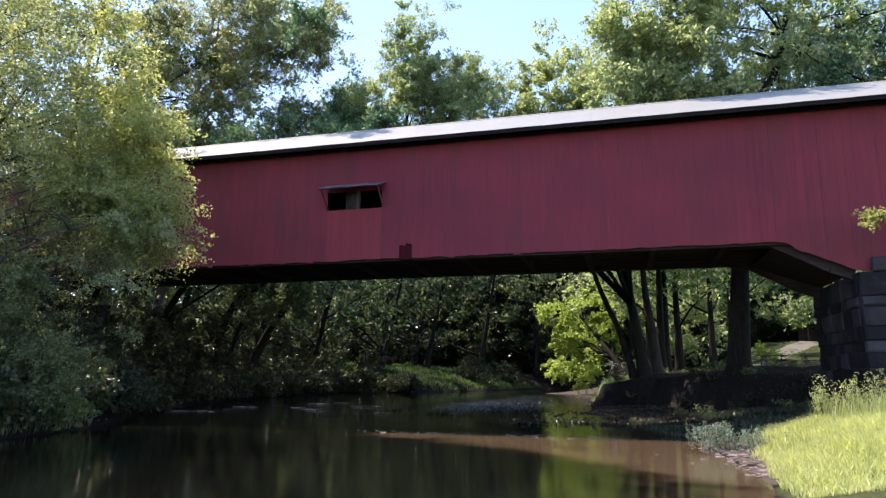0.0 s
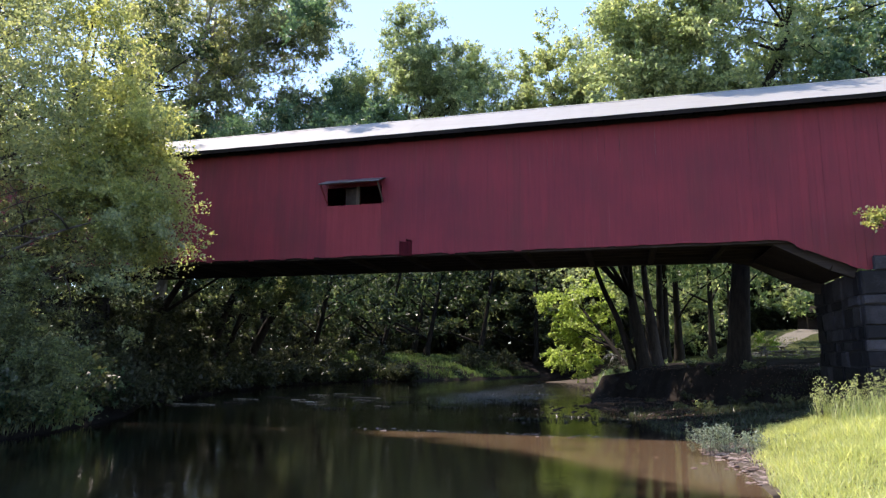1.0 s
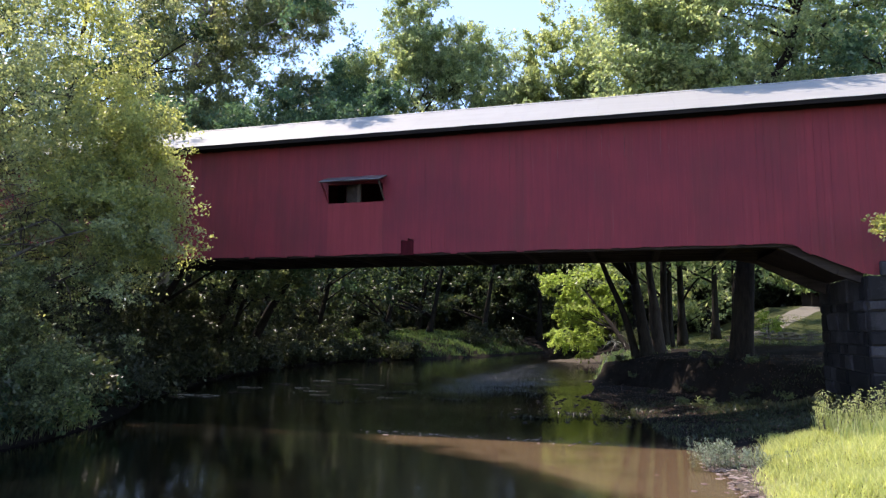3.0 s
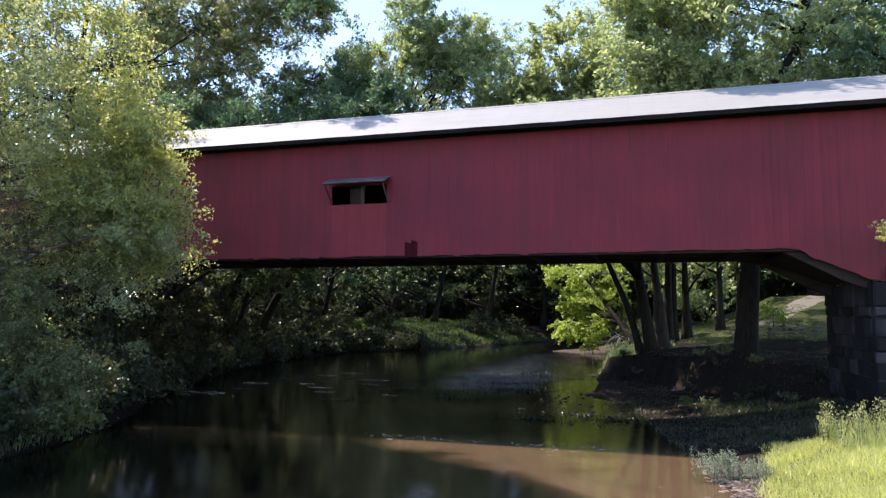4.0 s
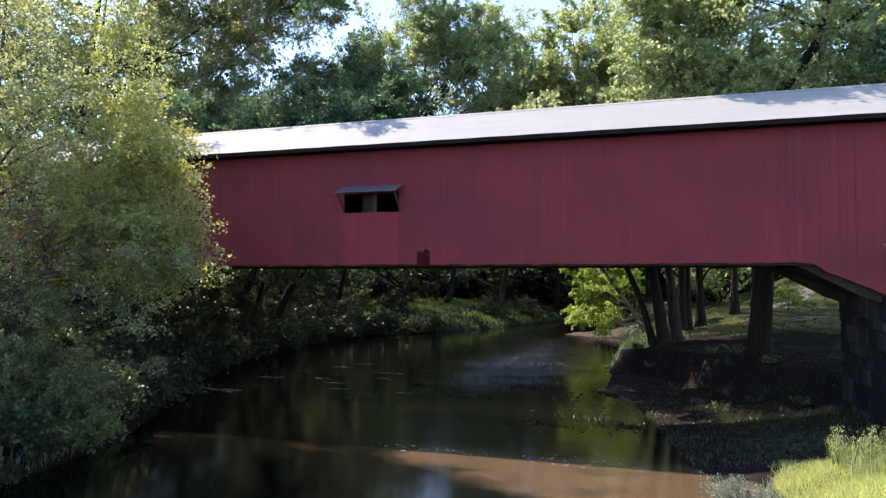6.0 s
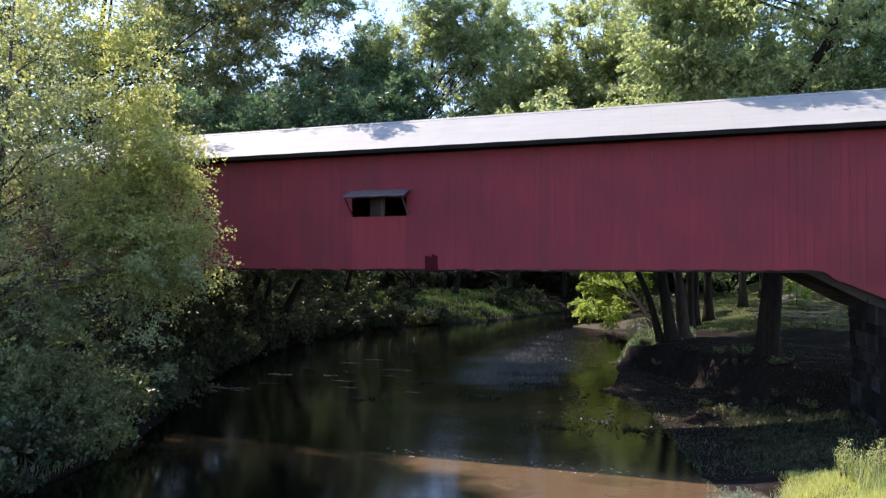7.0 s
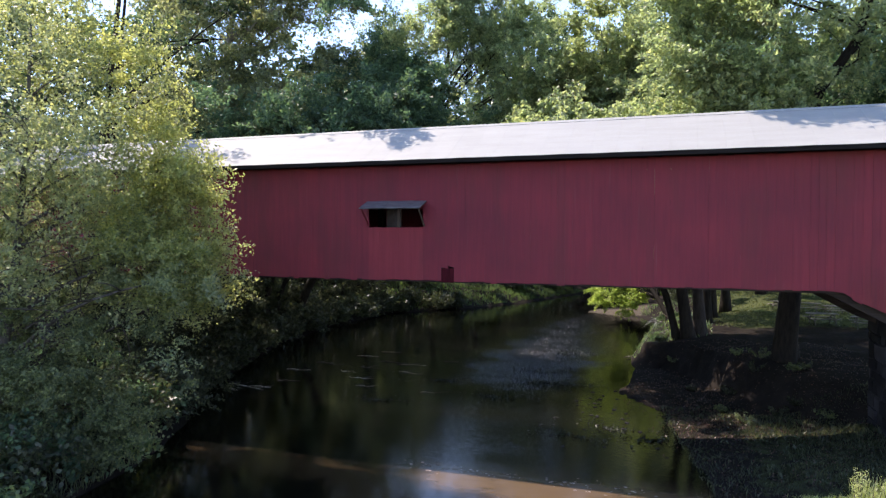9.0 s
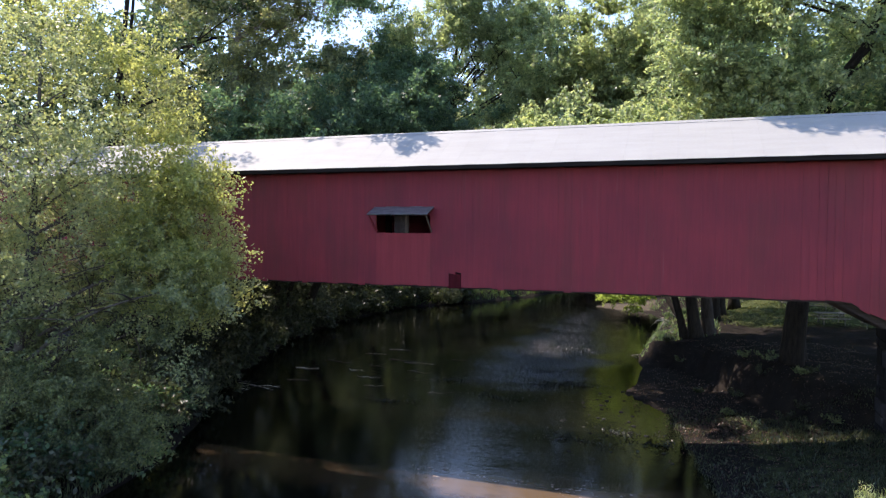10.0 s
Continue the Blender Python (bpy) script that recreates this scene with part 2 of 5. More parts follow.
def ground_mat():
    """Mud, leaf litter and sparse grass; the sheet's own value says how grassy it is, and is lowered where shade falls.
    """
    m, nt, nodes, links, bsdf = shader("river_bank_soil")
    v = world_coords(nt)
    fine, med, big = noise_tex(nt, v, 14, 5), noise_tex(nt, v, 2.2, 5, 0.6), noise_tex(nt, v, 0.35, 4)
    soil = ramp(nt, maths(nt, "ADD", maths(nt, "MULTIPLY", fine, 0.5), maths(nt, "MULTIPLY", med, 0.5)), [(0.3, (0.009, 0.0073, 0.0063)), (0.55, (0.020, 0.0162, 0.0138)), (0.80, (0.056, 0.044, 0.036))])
    turf = ramp(nt, maths(nt, "ADD", maths(nt, "MULTIPLY", fine, 0.5), maths(nt, "MULTIPLY", big, 0.5)), [(0.3, (0.028, 0.038, 0.016)), (0.55, (0.055, 0.064, 0.026)), (0.75, (0.11, 0.11, 0.048))])
    at = nodes.new("ShaderNodeAttribute")
    at.attribute_name = "turf"
    f = maths(nt, "ADD", at.outputs["Fac"], maths(nt, "MULTIPLY", maths(nt, "SUBTRACT", med, 0.5), 0.9))
    f = ramp(nt, f, [(0.4, grey(0)), (0.6, grey(1))])
    sand = ramp(nt, maths(nt, "ADD", maths(nt, "MULTIPLY", fine, 0.6), maths(nt, "MULTIPLY", med, 0.4)), [(0.3, (0.042, 0.034, 0.026)), (0.7, (0.115, 0.095, 0.072))])
    at3 = nodes.new("ShaderNodeAttribute")
    at3.attribute_name = "sand"
    sandy = ramp(nt, maths(nt, "ADD", at3.outputs["Fac"], maths(nt, "MULTIPLY", maths(nt, "SUBTRACT", med, 0.5), 0.7)), [(0.4, grey(0)), (0.6, grey(1))])
    links.new(mix_col(nt, sandy, mix_col(nt, f, soil, turf), sand), bsdf.inputs["Base Color"])
    bsdf.inputs["Roughness"].default_value, bsdf.inputs["Specular IOR Level"].default_value = 0.95, 0.08
    bump(nt, bsdf, maths(nt, "ADD", med, maths(nt, "MULTIPLY", fine, 0.5)), 0.8, 0.06)
    return m


GROUND = ground_mat()


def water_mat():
    """Slow brown creek water: dark over the deep channel, sandy over the shallow bar, rippled where it runs. The sandy
    colour is held back where the bridge shades it.
    """
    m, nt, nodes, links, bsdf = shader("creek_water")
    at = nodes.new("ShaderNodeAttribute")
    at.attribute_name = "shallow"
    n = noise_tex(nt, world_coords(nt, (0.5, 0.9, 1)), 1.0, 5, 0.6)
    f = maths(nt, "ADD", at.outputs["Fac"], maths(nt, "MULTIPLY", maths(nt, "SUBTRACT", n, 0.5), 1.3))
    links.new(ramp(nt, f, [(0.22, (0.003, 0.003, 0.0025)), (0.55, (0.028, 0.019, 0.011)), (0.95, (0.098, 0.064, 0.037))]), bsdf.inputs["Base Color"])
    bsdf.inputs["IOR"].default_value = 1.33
    at2 = nodes.new("ShaderNodeAttribute")
    at2.attribute_name = "ripple"
    links.new(maths(nt, "ADD", maths(nt, "MULTIPLY", at2.outputs["Fac"], 0.04), 0.065), bsdf.inputs["Roughness"])
    rip = noise_tex(nt, world_coords(nt, (1.0, 2.6, 1)), 2.4, 4, 0.6)
    calm = ramp(nt, noise_tex(nt, world_coords(nt, (0.16, 0.42, 1)), 1.0, 4, 0.6), [(0.36, grey(0.35)), (0.54, grey(1))])
    rip = maths(nt, "MULTIPLY", rip, calm)
    swell = noise_tex(nt, world_coords(nt, (0.5, 0.9, 1)), 0.8, 2)
    tiny = maths(nt, "MULTIPLY", noise_tex(nt, world_coords(nt, (3, 8, 1)), 2.0, 3), 0.025)
    swell = maths(nt, "ADD", swell, tiny)
    h = maths(nt, "ADD", maths(nt, "MULTIPLY", rip, at2.outputs["Fac"]), maths(nt, "MULTIPLY", swell, 0.06))
    bump(nt, bsdf, h, 1.0, 0.05)
    return m


WATER = water_mat()
BLACKISH = wood_mat("dark_weathered_trim", (0.02, 0.017, 0.015), (0.05, 0.043, 0.038), "x")


# ---- mesh helpers ----
class Shape:
    """Gathers boxes, tubes and rings of faces into one mesh."""

    def __init__(self):
        self.v, self.f = [], []

    def box(self, x0, x1, y0, y1, z0, z1, m=None):
        c = [Vector((x, y, z)) for x in (x0, x1) for y in (y0, y1) for z in (z0, z1)]
        return self.hexa(c, m)

    def hexa(self, c, m=None):
        n = len(self.v)
        self.v += [tuple(m @ p if m else p) for p in c]
        self.f += [tuple(n + i for i in q) for q in ((0, 1, 3, 2), (4, 6, 7, 5), (0, 4, 5, 1), (2, 3, 7, 6), (0, 2, 6, 4), (1, 5, 7, 3))]
        return self

    def beam(self, a, b, w, h, up=(0, 0, 1)):
        """A squared timber from a to b."""
        a, b = Vector(a), Vector(b)
        d = (b - a).normalized()
        s = d.cross(Vector(up)).normalized()
        u = s.cross(d)
        c = [p + s * i * w / 2 + u * j * h / 2 for p in (a, b) for i in (-1, 1) for j in (-1, 1)]
        return self.hexa(c)

    def tube(self, pts, radii, sides=8, cap=True):
        pts = [Vector(p) for p in pts]
        n0 = len(self.v)
        ref = Vector((0.31, 0.93, 0.17))
        for i, p in enumerate(pts):
            d = (pts[min(i + 1, len(pts) - 1)] - pts[max(i - 1, 0)]).normalized()
            s = d.cross(ref).normalized()
            u = s.cross(d)
            for k in range(sides):
                a = 2 * math.pi * k / sides
                self.v.append(tuple(p + (s * math.cos(a) + u * math.sin(a)) * radii[i]))
        for i in range(len(pts) - 1):
            for k in range(sides):
                a, b = n0 + i * sides + k, n0 + i * sides + (k + 1) % sides
                self.f.append((a, b, b + sides, a + sides))
        if cap:
            self.f.append(tuple(n0 + k for k in range(sides))[::-1])
            self.f.append(tuple(n0 + (len(pts) - 1) * sides + k for k in range(sides)))
        return self

    def mesh(self, name, material, smooth=False):
        me = bpy.data.meshes.new(name)
        me.from_pydata(self.v, [], self.f)
        me.materials.append(material)
        if smooth:
            me.polygons.foreach_set("use_smooth", [True] * len(me.polygons))
        me.update()
        return me


def part(name, shape, material, parent, label="", smooth=False):
    """Links a Shape or a ready mesh as one mesh object under its thing."""
    me = shape.mesh(name, material, smooth) if isinstance(shape, Shape) else shape
    ob = new(name, me)
    ob.parent = parent
    if label:
        ob["label"] = label
    return ob


def thing(name, label, category, group="", kind="", at=(0, 0, 0)):
    ob = new(name)
    ob.location = at
    return tagged(ob, label, category, group, kind)


def quads_mesh(name, co, material, smooth=False):
    """A mesh of loose faces from an array of n x corners x 3 places."""
    n, c = co.shape[:2]
    me = bpy.data.meshes.new(name)
    me.vertices.add(n * c)
    me.vertices.foreach_set("co", np.ascontiguousarray(co, dtype=np.float32).ravel())
    me.loops.add(n * c)
    me.loops.foreach_set("vertex_index", np.arange(n * c, dtype=np.int32))
    me.polygons.add(n)
    me.polygons.foreach_set("loop_start", np.arange(0, n * c, c, dtype=np.int32))
    me.polygons.foreach_set("loop_total", np.full(n, c, dtype=np.int32))
    me.materials.append(material)
    me.update(calc_edges=True)
    return me


def leaves(rng, places, size, up=0.5, slim=0.62, spread=0.35, small=False):
    """Folded leaf blades at the given places: corners base, side, tip, side; small ones are three-cornered."""
    n = len(places)
    d = rng.normal(size=(n, 3))
    d[:, 2] -= 0.35
    d /= np.linalg.norm(d, axis=1)[:, None]
    nr = rng.normal(size=(n, 3))
    nr[:, 2] = np.abs(nr[:, 2]) + up
    s = np.cross(d, nr)
    s /= np.linalg.norm(s, axis=1)[:, None] + 1e-9
    nn = np.cross(s, d)
    ln = (size * rng.uniform(1 - spread, 1 + spread, n))[:, None]
    base = places - d * ln * 0.5
    tip = places + d * ln * 0.5
    mid = places - d * ln * 0.08 + nn * ln * 0.10
    if small:
        return np.stack([base + s * ln * slim * 0.5, tip, base - s * ln * slim * 0.5], axis=1)
    return np.stack([base, mid + s * ln * slim * 0.5, tip, mid - s * ln * slim * 0.5], axis=1)


# ---- ground and water ----
LEFT_SHORE = [(-60, -15), (0, -16), (10, -17), (17.7, -18), (21.7, -19), (24, -20.3), (29.6, -23.6), (38.4, -26.6), (45, -28.2), (54, -29.2), (65, -28), (73, -21.7), (80, -17.6), (88, -15), (96, -12), (101, -8)]
RIGHT_SHORE = [(-60, 2.5), (10, 2.2), (14, 2.35), (16, 2.45), (18, 2.35), (19.5, 2.1), (22, 1.9), (24, 1.4), (28.7, 0.3), (33, -0.2), (36.7, -2.6), (40, -2.3), (44.7, -2.15), (48, -2.4), (58, -1.5), (66, -1.4), (70, -3.0), (73.5, -8.6), (77, -8.0), (82, -4.0), (90, -3), (96, -4), (101, -8)]
D_STEPS = (0, 0.5, 1.5, 3, 6, 12, 30)
RIGHT_BANK = [(-60, (0, 0.1, 0.3, 0.7, 1.3, 1.8, 2.2)), (12, (0, 0.08, 0.30, 0.62, 1.1, 1.6, 2.2)), (17, (0, 0.06, 0.14, 0.55, 0.95, 1.5, 2.2)), (21, (0, 0.06, 0.16, 0.62, 1.0, 1.6, 2.2)), (25, (0, 0.05, 0.12, 0.35, 0.9, 1.6, 2.4)),
              (31, (0, 0.05, 0.12, 0.25, 0.6, 1.5, 2.3)), (36, (0, 0.05, 0.12, 0.24, 0.5, 1.2, 2.2)), (43.5, (0, 0.05, 0.12, 0.24, 0.5, 1.2, 2.2)), (44.8, (0, 0.7, 1.45, 1.85, 2.1, 2.3, 2.5)), (47, (0, 0.9, 1.5, 1.85, 2.2, 2.5, 2.7)), (52, (0, 0.8, 1.4, 1.8, 2.3, 2.6, 2.8)), (60, (0, 0.2, 0.6, 1.2, 2.0, 2.4, 2.6)), (70, (0, 0.06, 0.12, 0.25, 0.8, 2.2, 2.6)), (80, (0, 0.06, 0.12, 0.25, 0.8, 2.2, 2.6)), (101, (0, 0.2, 0.5, 1.0, 1.8, 2.6, 3.0))]
LEFT_BANK = [(-60, (0, 0.3, 0.7, 1.1, 1.7, 2.3, 3)), (30, (0, 0.3, 0.7, 1.1, 1.8, 2.6, 3.2)), (60, (0, 0.25, 0.6, 1.0, 1.8, 2.6, 3.2)), (75, (0, 0.3, 0.8, 1.4, 2.2, 3, 3.4)), (101, (0, 0.2, 0.5, 1.0, 1.8, 2.6, 3.0))]


def table_at(rows, y):
    ys = np.array([r[0] for r in rows], float)
    if isinstance(rows[0][1], tuple):
        return np.stack([np.interp(y, ys, [r[1][k] for r in rows]) for k in range(len(D_STEPS))], axis=-1)
    return np.interp(y, ys, [r[1] for r in rows])


def wave(x, y, s, k):
    return np.sin(x * s + k * 1.7 + 1.3 * np.sin(y * s * 0.7 + k)) * np.cos(y * s * 1.13 + 0.9 * k + 1.1 * np.sin(x * s * 0.6))


def terrain(x, y):
    """Height of the ground at places x, y (arrays)."""
    x, y = np.asarray(x, float), np.asarray(y, float)
    wob = 0.35 * wave(x, y, 0.55, 1) + 0.18 * wave(x, y, 1.4, 2)
    xl, xr = table_at(LEFT_SHORE, y) - wob * 0.6, table_at(RIGHT_SHORE, y) + wob * 0.5
    dr, dl = x - xr, xl - x
    past = np.clip((y - 99) / 8, 0, 1)

    def profile(d, rows):
        z = table_at(rows, y)
        out = np.zeros_like(d)
        for k in range(len(D_STEPS) - 1):
            f = np.clip((d - D_STEPS[k]) / (D_STEPS[k + 1] - D_STEPS[k]), 0, 1)
            out += f * (z[..., k + 1] - z[..., k])
        return out
    h = np.where(dr > 0, profile(dr, RIGHT_BANK), np.where(dl > 0, profile(dl, LEFT_BANK), 0.0))
    into = np.minimum(-dr, -dl)
    bed = -0.12 - 0.9 * np.clip(into / 4, 0, 1)
    h = np.where(into > 0, bed * np.clip(into / 0.4, 0, 1) - 0.03, h)
    h = h * (1 - past) + 2.2 * past
    # cut bank: the lawn ends in a steep earth face above the low mud flat
    edge = np.interp(x, [-2.3, -1, 0.5, 2, 3, 4, 5, 6, 8, 14], [44.7, 43.9, 42.6, 38.8, 35.6, 34.2, 32.8, 31.4, 30.2, 29.8]) + 0.22 * wave(x, y, 1.5, 7)
    cut = np.clip((y - edge) / np.interp(x, [0, 2.5], [0.8, 2.8]), 0, 1) * np.clip((dr - 0.1) / 0.7, 0, 1) * np.clip((66 - y) / 8, 0, 1)
    h = np.where(cut > 0, np.maximum(h, cut * cut * (3 - 2 * cut) * np.interp(x, [-2.3, -0.8, 1.2, 3, 14], [1.15, 1.55, 1.9, 2.0, 2.2])), h)
    # rising ground past the lawn
    h += np.where(dr > 0, 1, 0) * (3.2 * np.clip((y - 78) / 20, 0, 1) * np.clip((x - 10) / 8, 0, 1) + 0.35 * np.clip((y - 52) / 40, 0, 1) * np.clip((x - 2) / 6, 0, 1))
    land = np.clip(np.maximum(dr, dl) / 2, 0, 1)
    h += land * (0.10 * wave(x, y, 0.8, 3) + 0.07 * wave(x, y, 2.1, 4) * (y < 56))
    return h


def axis(lo, a, b, hi, step):
    """Even steps from a to b, widening ones outside them out to lo and hi."""
    mid = list(np.arange(a, b + step / 2, step))
    s, left, right = step, [], []
    p = a
    while p > lo:
        s *= 1.35
        p -= s
        left.append(p)
    s, p = step, b
    while p < hi:
        s *= 1.35
        p += s
        right.append(p)
    return np.array(left[::-1] + mid + right)


def grid_mesh(name, xs, ys, height, material):
    gx, gy = np.meshgrid(xs, ys)
    gz = height(gx, gy)
    ny, nx = gx.shape
    idx = np.arange(nx * ny).reshape(ny, nx)
    f = np.stack([idx[:-1, :-1], idx[:-1, 1:], idx[1:, 1:], idx[1:, :-1]], axis=-1).reshape(-1, 4)
    me = bpy.data.meshes.new(name)
    me.from_pydata(np.stack([gx, gy, gz], -1).reshape(-1, 3).tolist(), [], f.tolist())
    me.materials.append(material)
    me.polygons.foreach_set("use_smooth", [True] * len(me.polygons))
    me.update()
    return me, gx.ravel(), gy.ravel(), gz.ravel()


def bell(v, a, b, soft):
    return np.clip((v - a) / soft + 0.5, 0, 1) * np.clip((b - v) / soft + 0.5, 0, 1)


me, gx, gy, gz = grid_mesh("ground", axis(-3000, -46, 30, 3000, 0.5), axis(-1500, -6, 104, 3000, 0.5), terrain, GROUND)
turf = np.zeros(len(gx), np.float32)
# meadow turf ends at the bridge's shadow edge, leaving dark soil as shade
turf += bell(gx - 0.15 * (gy - 15), 2.7, 60, 0.7) * bell(gy, -60, 22.4, 1.6)              # meadow on the near bank
turf += 0.85 * bell(gx, 3, 60, 4) * bell(gy, 48.5, 200, 4)             # picnic lawn
# far left turf is thinned so dark soil paints the tree shade
turf += 0.35 * bell(gx, -46, -10, 4) * bell(gy, 52, 100, 8)           # far left bank
turf += 0.5 * bell(gx, 2.4, 9, 1.5) * bell(gy, 22.4, 31, 2)
turf = np.clip(turf + np.where(np.abs(gx) > 60, 0.6, 0), 0, 1)
me.attributes.new("turf", "FLOAT", "POINT").data.foreach_set("value", turf.astype(np.float32))
sand = 0.8 * bell(gx, -10.5, -2.0, 2.0) * bell(gy, 71, 77, 2.5) + bell(gx, 1.6, 3.3, 0.6) * bell(gy, 14, 21.6, 1.5)
me.attributes.new("sand", "FLOAT", "POINT").data.foreach_set("value", np.clip(sand, 0, 1).astype(np.float32))
tagged(new("ground", me), "muddy creek banks with leaf litter and grass", "ground", kind="structure")

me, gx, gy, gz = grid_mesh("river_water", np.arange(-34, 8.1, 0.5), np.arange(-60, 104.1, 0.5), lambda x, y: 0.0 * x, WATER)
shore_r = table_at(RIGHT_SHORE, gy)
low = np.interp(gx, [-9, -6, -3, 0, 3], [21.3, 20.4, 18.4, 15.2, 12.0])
# sandy colour ends near the bridge's shadow edge: shade put into the mask
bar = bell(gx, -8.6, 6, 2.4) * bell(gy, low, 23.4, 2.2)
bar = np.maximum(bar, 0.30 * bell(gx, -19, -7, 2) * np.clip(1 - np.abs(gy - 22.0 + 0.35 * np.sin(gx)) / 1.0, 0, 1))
# shore tint drops to 0.12 past the shadow edge to paint the shade
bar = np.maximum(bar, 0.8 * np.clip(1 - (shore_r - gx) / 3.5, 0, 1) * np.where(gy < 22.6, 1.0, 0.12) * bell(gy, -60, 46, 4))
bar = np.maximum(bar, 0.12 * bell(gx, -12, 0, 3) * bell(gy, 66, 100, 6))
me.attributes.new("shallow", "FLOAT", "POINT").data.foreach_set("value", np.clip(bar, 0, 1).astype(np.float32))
run_l = np.interp(gy, [25, 34, 45, 66, 74], [-9.0, -11.4, -12.4, -11.2, -10.5])
run_r = np.interp(gy, [25, 34, 45, 66, 74], [-4.2, -5.6, -4.6, -6.6, -6.6])
run = bell(gx, run_l + 0.5, run_r, 4.5) ** 1.5
rip = 0.07 + 3.6 * run * bell(gy, 40, 73, 11) + 0.16 * run * bell(gy, 23.5, 38, 4) + 0.05 * bell(gy, 23, 100, 6)
me.attributes.new("ripple", "FLOAT", "POINT").data.foreach_set("value", rip.astype(np.float32))
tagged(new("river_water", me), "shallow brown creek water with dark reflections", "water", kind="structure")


def on_ground(x, y):
    return float(terrain(np.array([x]), np.array([y]))[0])


# ---- the covered bridge ----
WALL_Y, FAR_Y, RIDGE_Y, RIDGE_Z, EAVE_Y, EAVE_Z = 25.40, 30.60, 28.0, 13.16, 24.77, 11.39
X0, X1 = -46.0, 30.0
SIDE_TOP, SIDE_LOW = 11.24, 6.52
WIN_X0, WIN_X1, WIN_Z0, WIN_Z1 = -11.97, -9.58, 8.70, 9.47
bridge = thing("covered_bridge", "long red wooden covered bridge with a white metal roof", "bridge")

siding = Shape()
for z in (6.75, 8.55, 9.62, 10.95):
    for a, b in ((X0, WIN_X0 - 0.06), (WIN_X0 - 0.06, WIN_X1 + 0.06), (WIN_X1 + 0.06, X1)):
        siding.box(a, b, WALL_Y + 0.03, WALL_Y + 0.13, z - 0.07, z + 0.07)
siding = part("siding", siding, TIMBER, bridge, "rough nailing rails behind red boards")


def low_edge(x):
    """Lower edge of the siding: level over the water, stepping down to the stone pier."""
    return float(np.interp(x, [X0, 4.85, 5.5, 6.06, 7.8, 7.81, X1], [SIDE_LOW, SIDE_LOW + 0.04, SIDE_LOW + 0.03, 6.2, 5.44, 5.44, 5.44]))


rng = random.Random(4)
x, board_list = X0, []
while x < X1:
    w = rng.choice((0.235, 0.255, 0.27, 0.285))
    board_list.append((x, x + w))
    x += w
rest = Shape()
for a, b in board_list:
    mid = (a + b) / 2
    rough = 1.0 if mid < 0 else 1.5
    y0 = WALL_Y + rng.uniform(-0.0025, 0.0025) * rough
    gap = rng.choice((0.0004, 0.0005, 0.0008, 0.0018, 0.003)) * rough
    a2, b2 = a + gap, b - 0.0006
    drop = rng.uniform(-0.025, 0.02) - (0.05 if rng.random() < 0.07 else 0)
    top = SIDE_TOP + rng.uniform(-0.02, 0.02)
    if WIN_X0 < mid < WIN_X1:
        spans = [(low_edge(a) + drop, low_edge(b) + drop, WIN_Z0, RED_NEW), (WIN_Z1, WIN_Z1, top, RED)]
    elif -8.75 < mid < -8.05:
        r = 7.05 + rng.uniform(-0.13, 0.12)
        spans = [(r, r + rng.uniform(-0.1, 0.1), top, RED)]
    else:
        spans = [(low_edge(a) + drop, low_edge(b) + drop, top, RED)]
    near = -33 < mid < 12.5
    for za, zb, zt, mt in spans:
        s = Shape() if near else rest
        tilt = rng.uniform(-0.004, 0.004)
        c = [Vector(p) for p in ((a2, y0, za), (a2 + tilt, y0, zt), (a2, y0 + 0.026, za), (a2 + tilt, y0 + 0.026, zt), (b2, y0, zb), (b2 + tilt, y0, zt), (b2, y0 + 0.026, zb), (b2 + tilt, y0 + 0.026, zt))]
        s.hexa(c)
        if near:
            part("board", s, mt, siding)
part("siding", rest, RED_STUFF, bridge)["kind"] = "stuff"
patch = Shape()
for k in range(3):
    patch.box(-8.72 + k * 0.21, -8.515 + k * 0.21, WALL_Y + 0.008, WALL_Y + 0.028, 6.50 - 0.01 * k, 7.06 + 0.05 * (k % 2))
part("patch_board", patch, wood_mat("dark_red_boards", (0.022, 0.004, 0.006), (0.075, 0.009, 0.014), "z"), bridge, "dark red boards behind a broken edge")

far = Shape()
x = X0
while x < X1:
    far.box(x + 0.004, x + 0.271, FAR_Y - 0.026, FAR_Y, 6.50, 11.25)
    x += 0.275
part("far_siding", far, RED_STUFF, bridge)["kind"] = "stuff"

# window opening with its awning
window = part("window_opening", Shape().box(WIN_X0 - 0.05, WIN_X1 + 0.05, WALL_Y + 0.032, WALL_Y + 0.12, WIN_Z0 - 0.10, WIN_Z0 - 0.004).box(WIN_X0 - 0.05, WIN_X1 + 0.05, WALL_Y + 0.032, WALL_Y + 0.12, WIN_Z1 + 0.004, WIN_Z1 + 0.10), RED, bridge, "wide open unglazed window under a tin awning")
for k in range(5):
    xa = -11.93 + k * 0.53
    hood = Shape()
    hood.hexa([Vector((x, y, z + (0.012 if k % 2 else 0))) for x in (xa, xa + 0.527) for y, z in ((24.60, 9.455), (24.60, 9.475), (25.39, 9.765), (25.39, 9.785))])
    part("awning_sheet", hood, TIN, window, "grey tin awning")
# added layer that gives the tin sheets a dark underside
part("awning_underlay", Shape().hexa([Vector((x, y, z)) for x in (-11.93, -9.283) for y, z in ((24.60, 9.425), (24.60, 9.451), (25.385, 9.735), (25.385, 9.761))]), BLACKISH, window, "dark layer added under the tin awning")
part("awning_rail", Shape().beam((-11.93, 24.66, 9.455), (-9.28, 24.66, 9.455), 0.05, 0.045), RED, window)
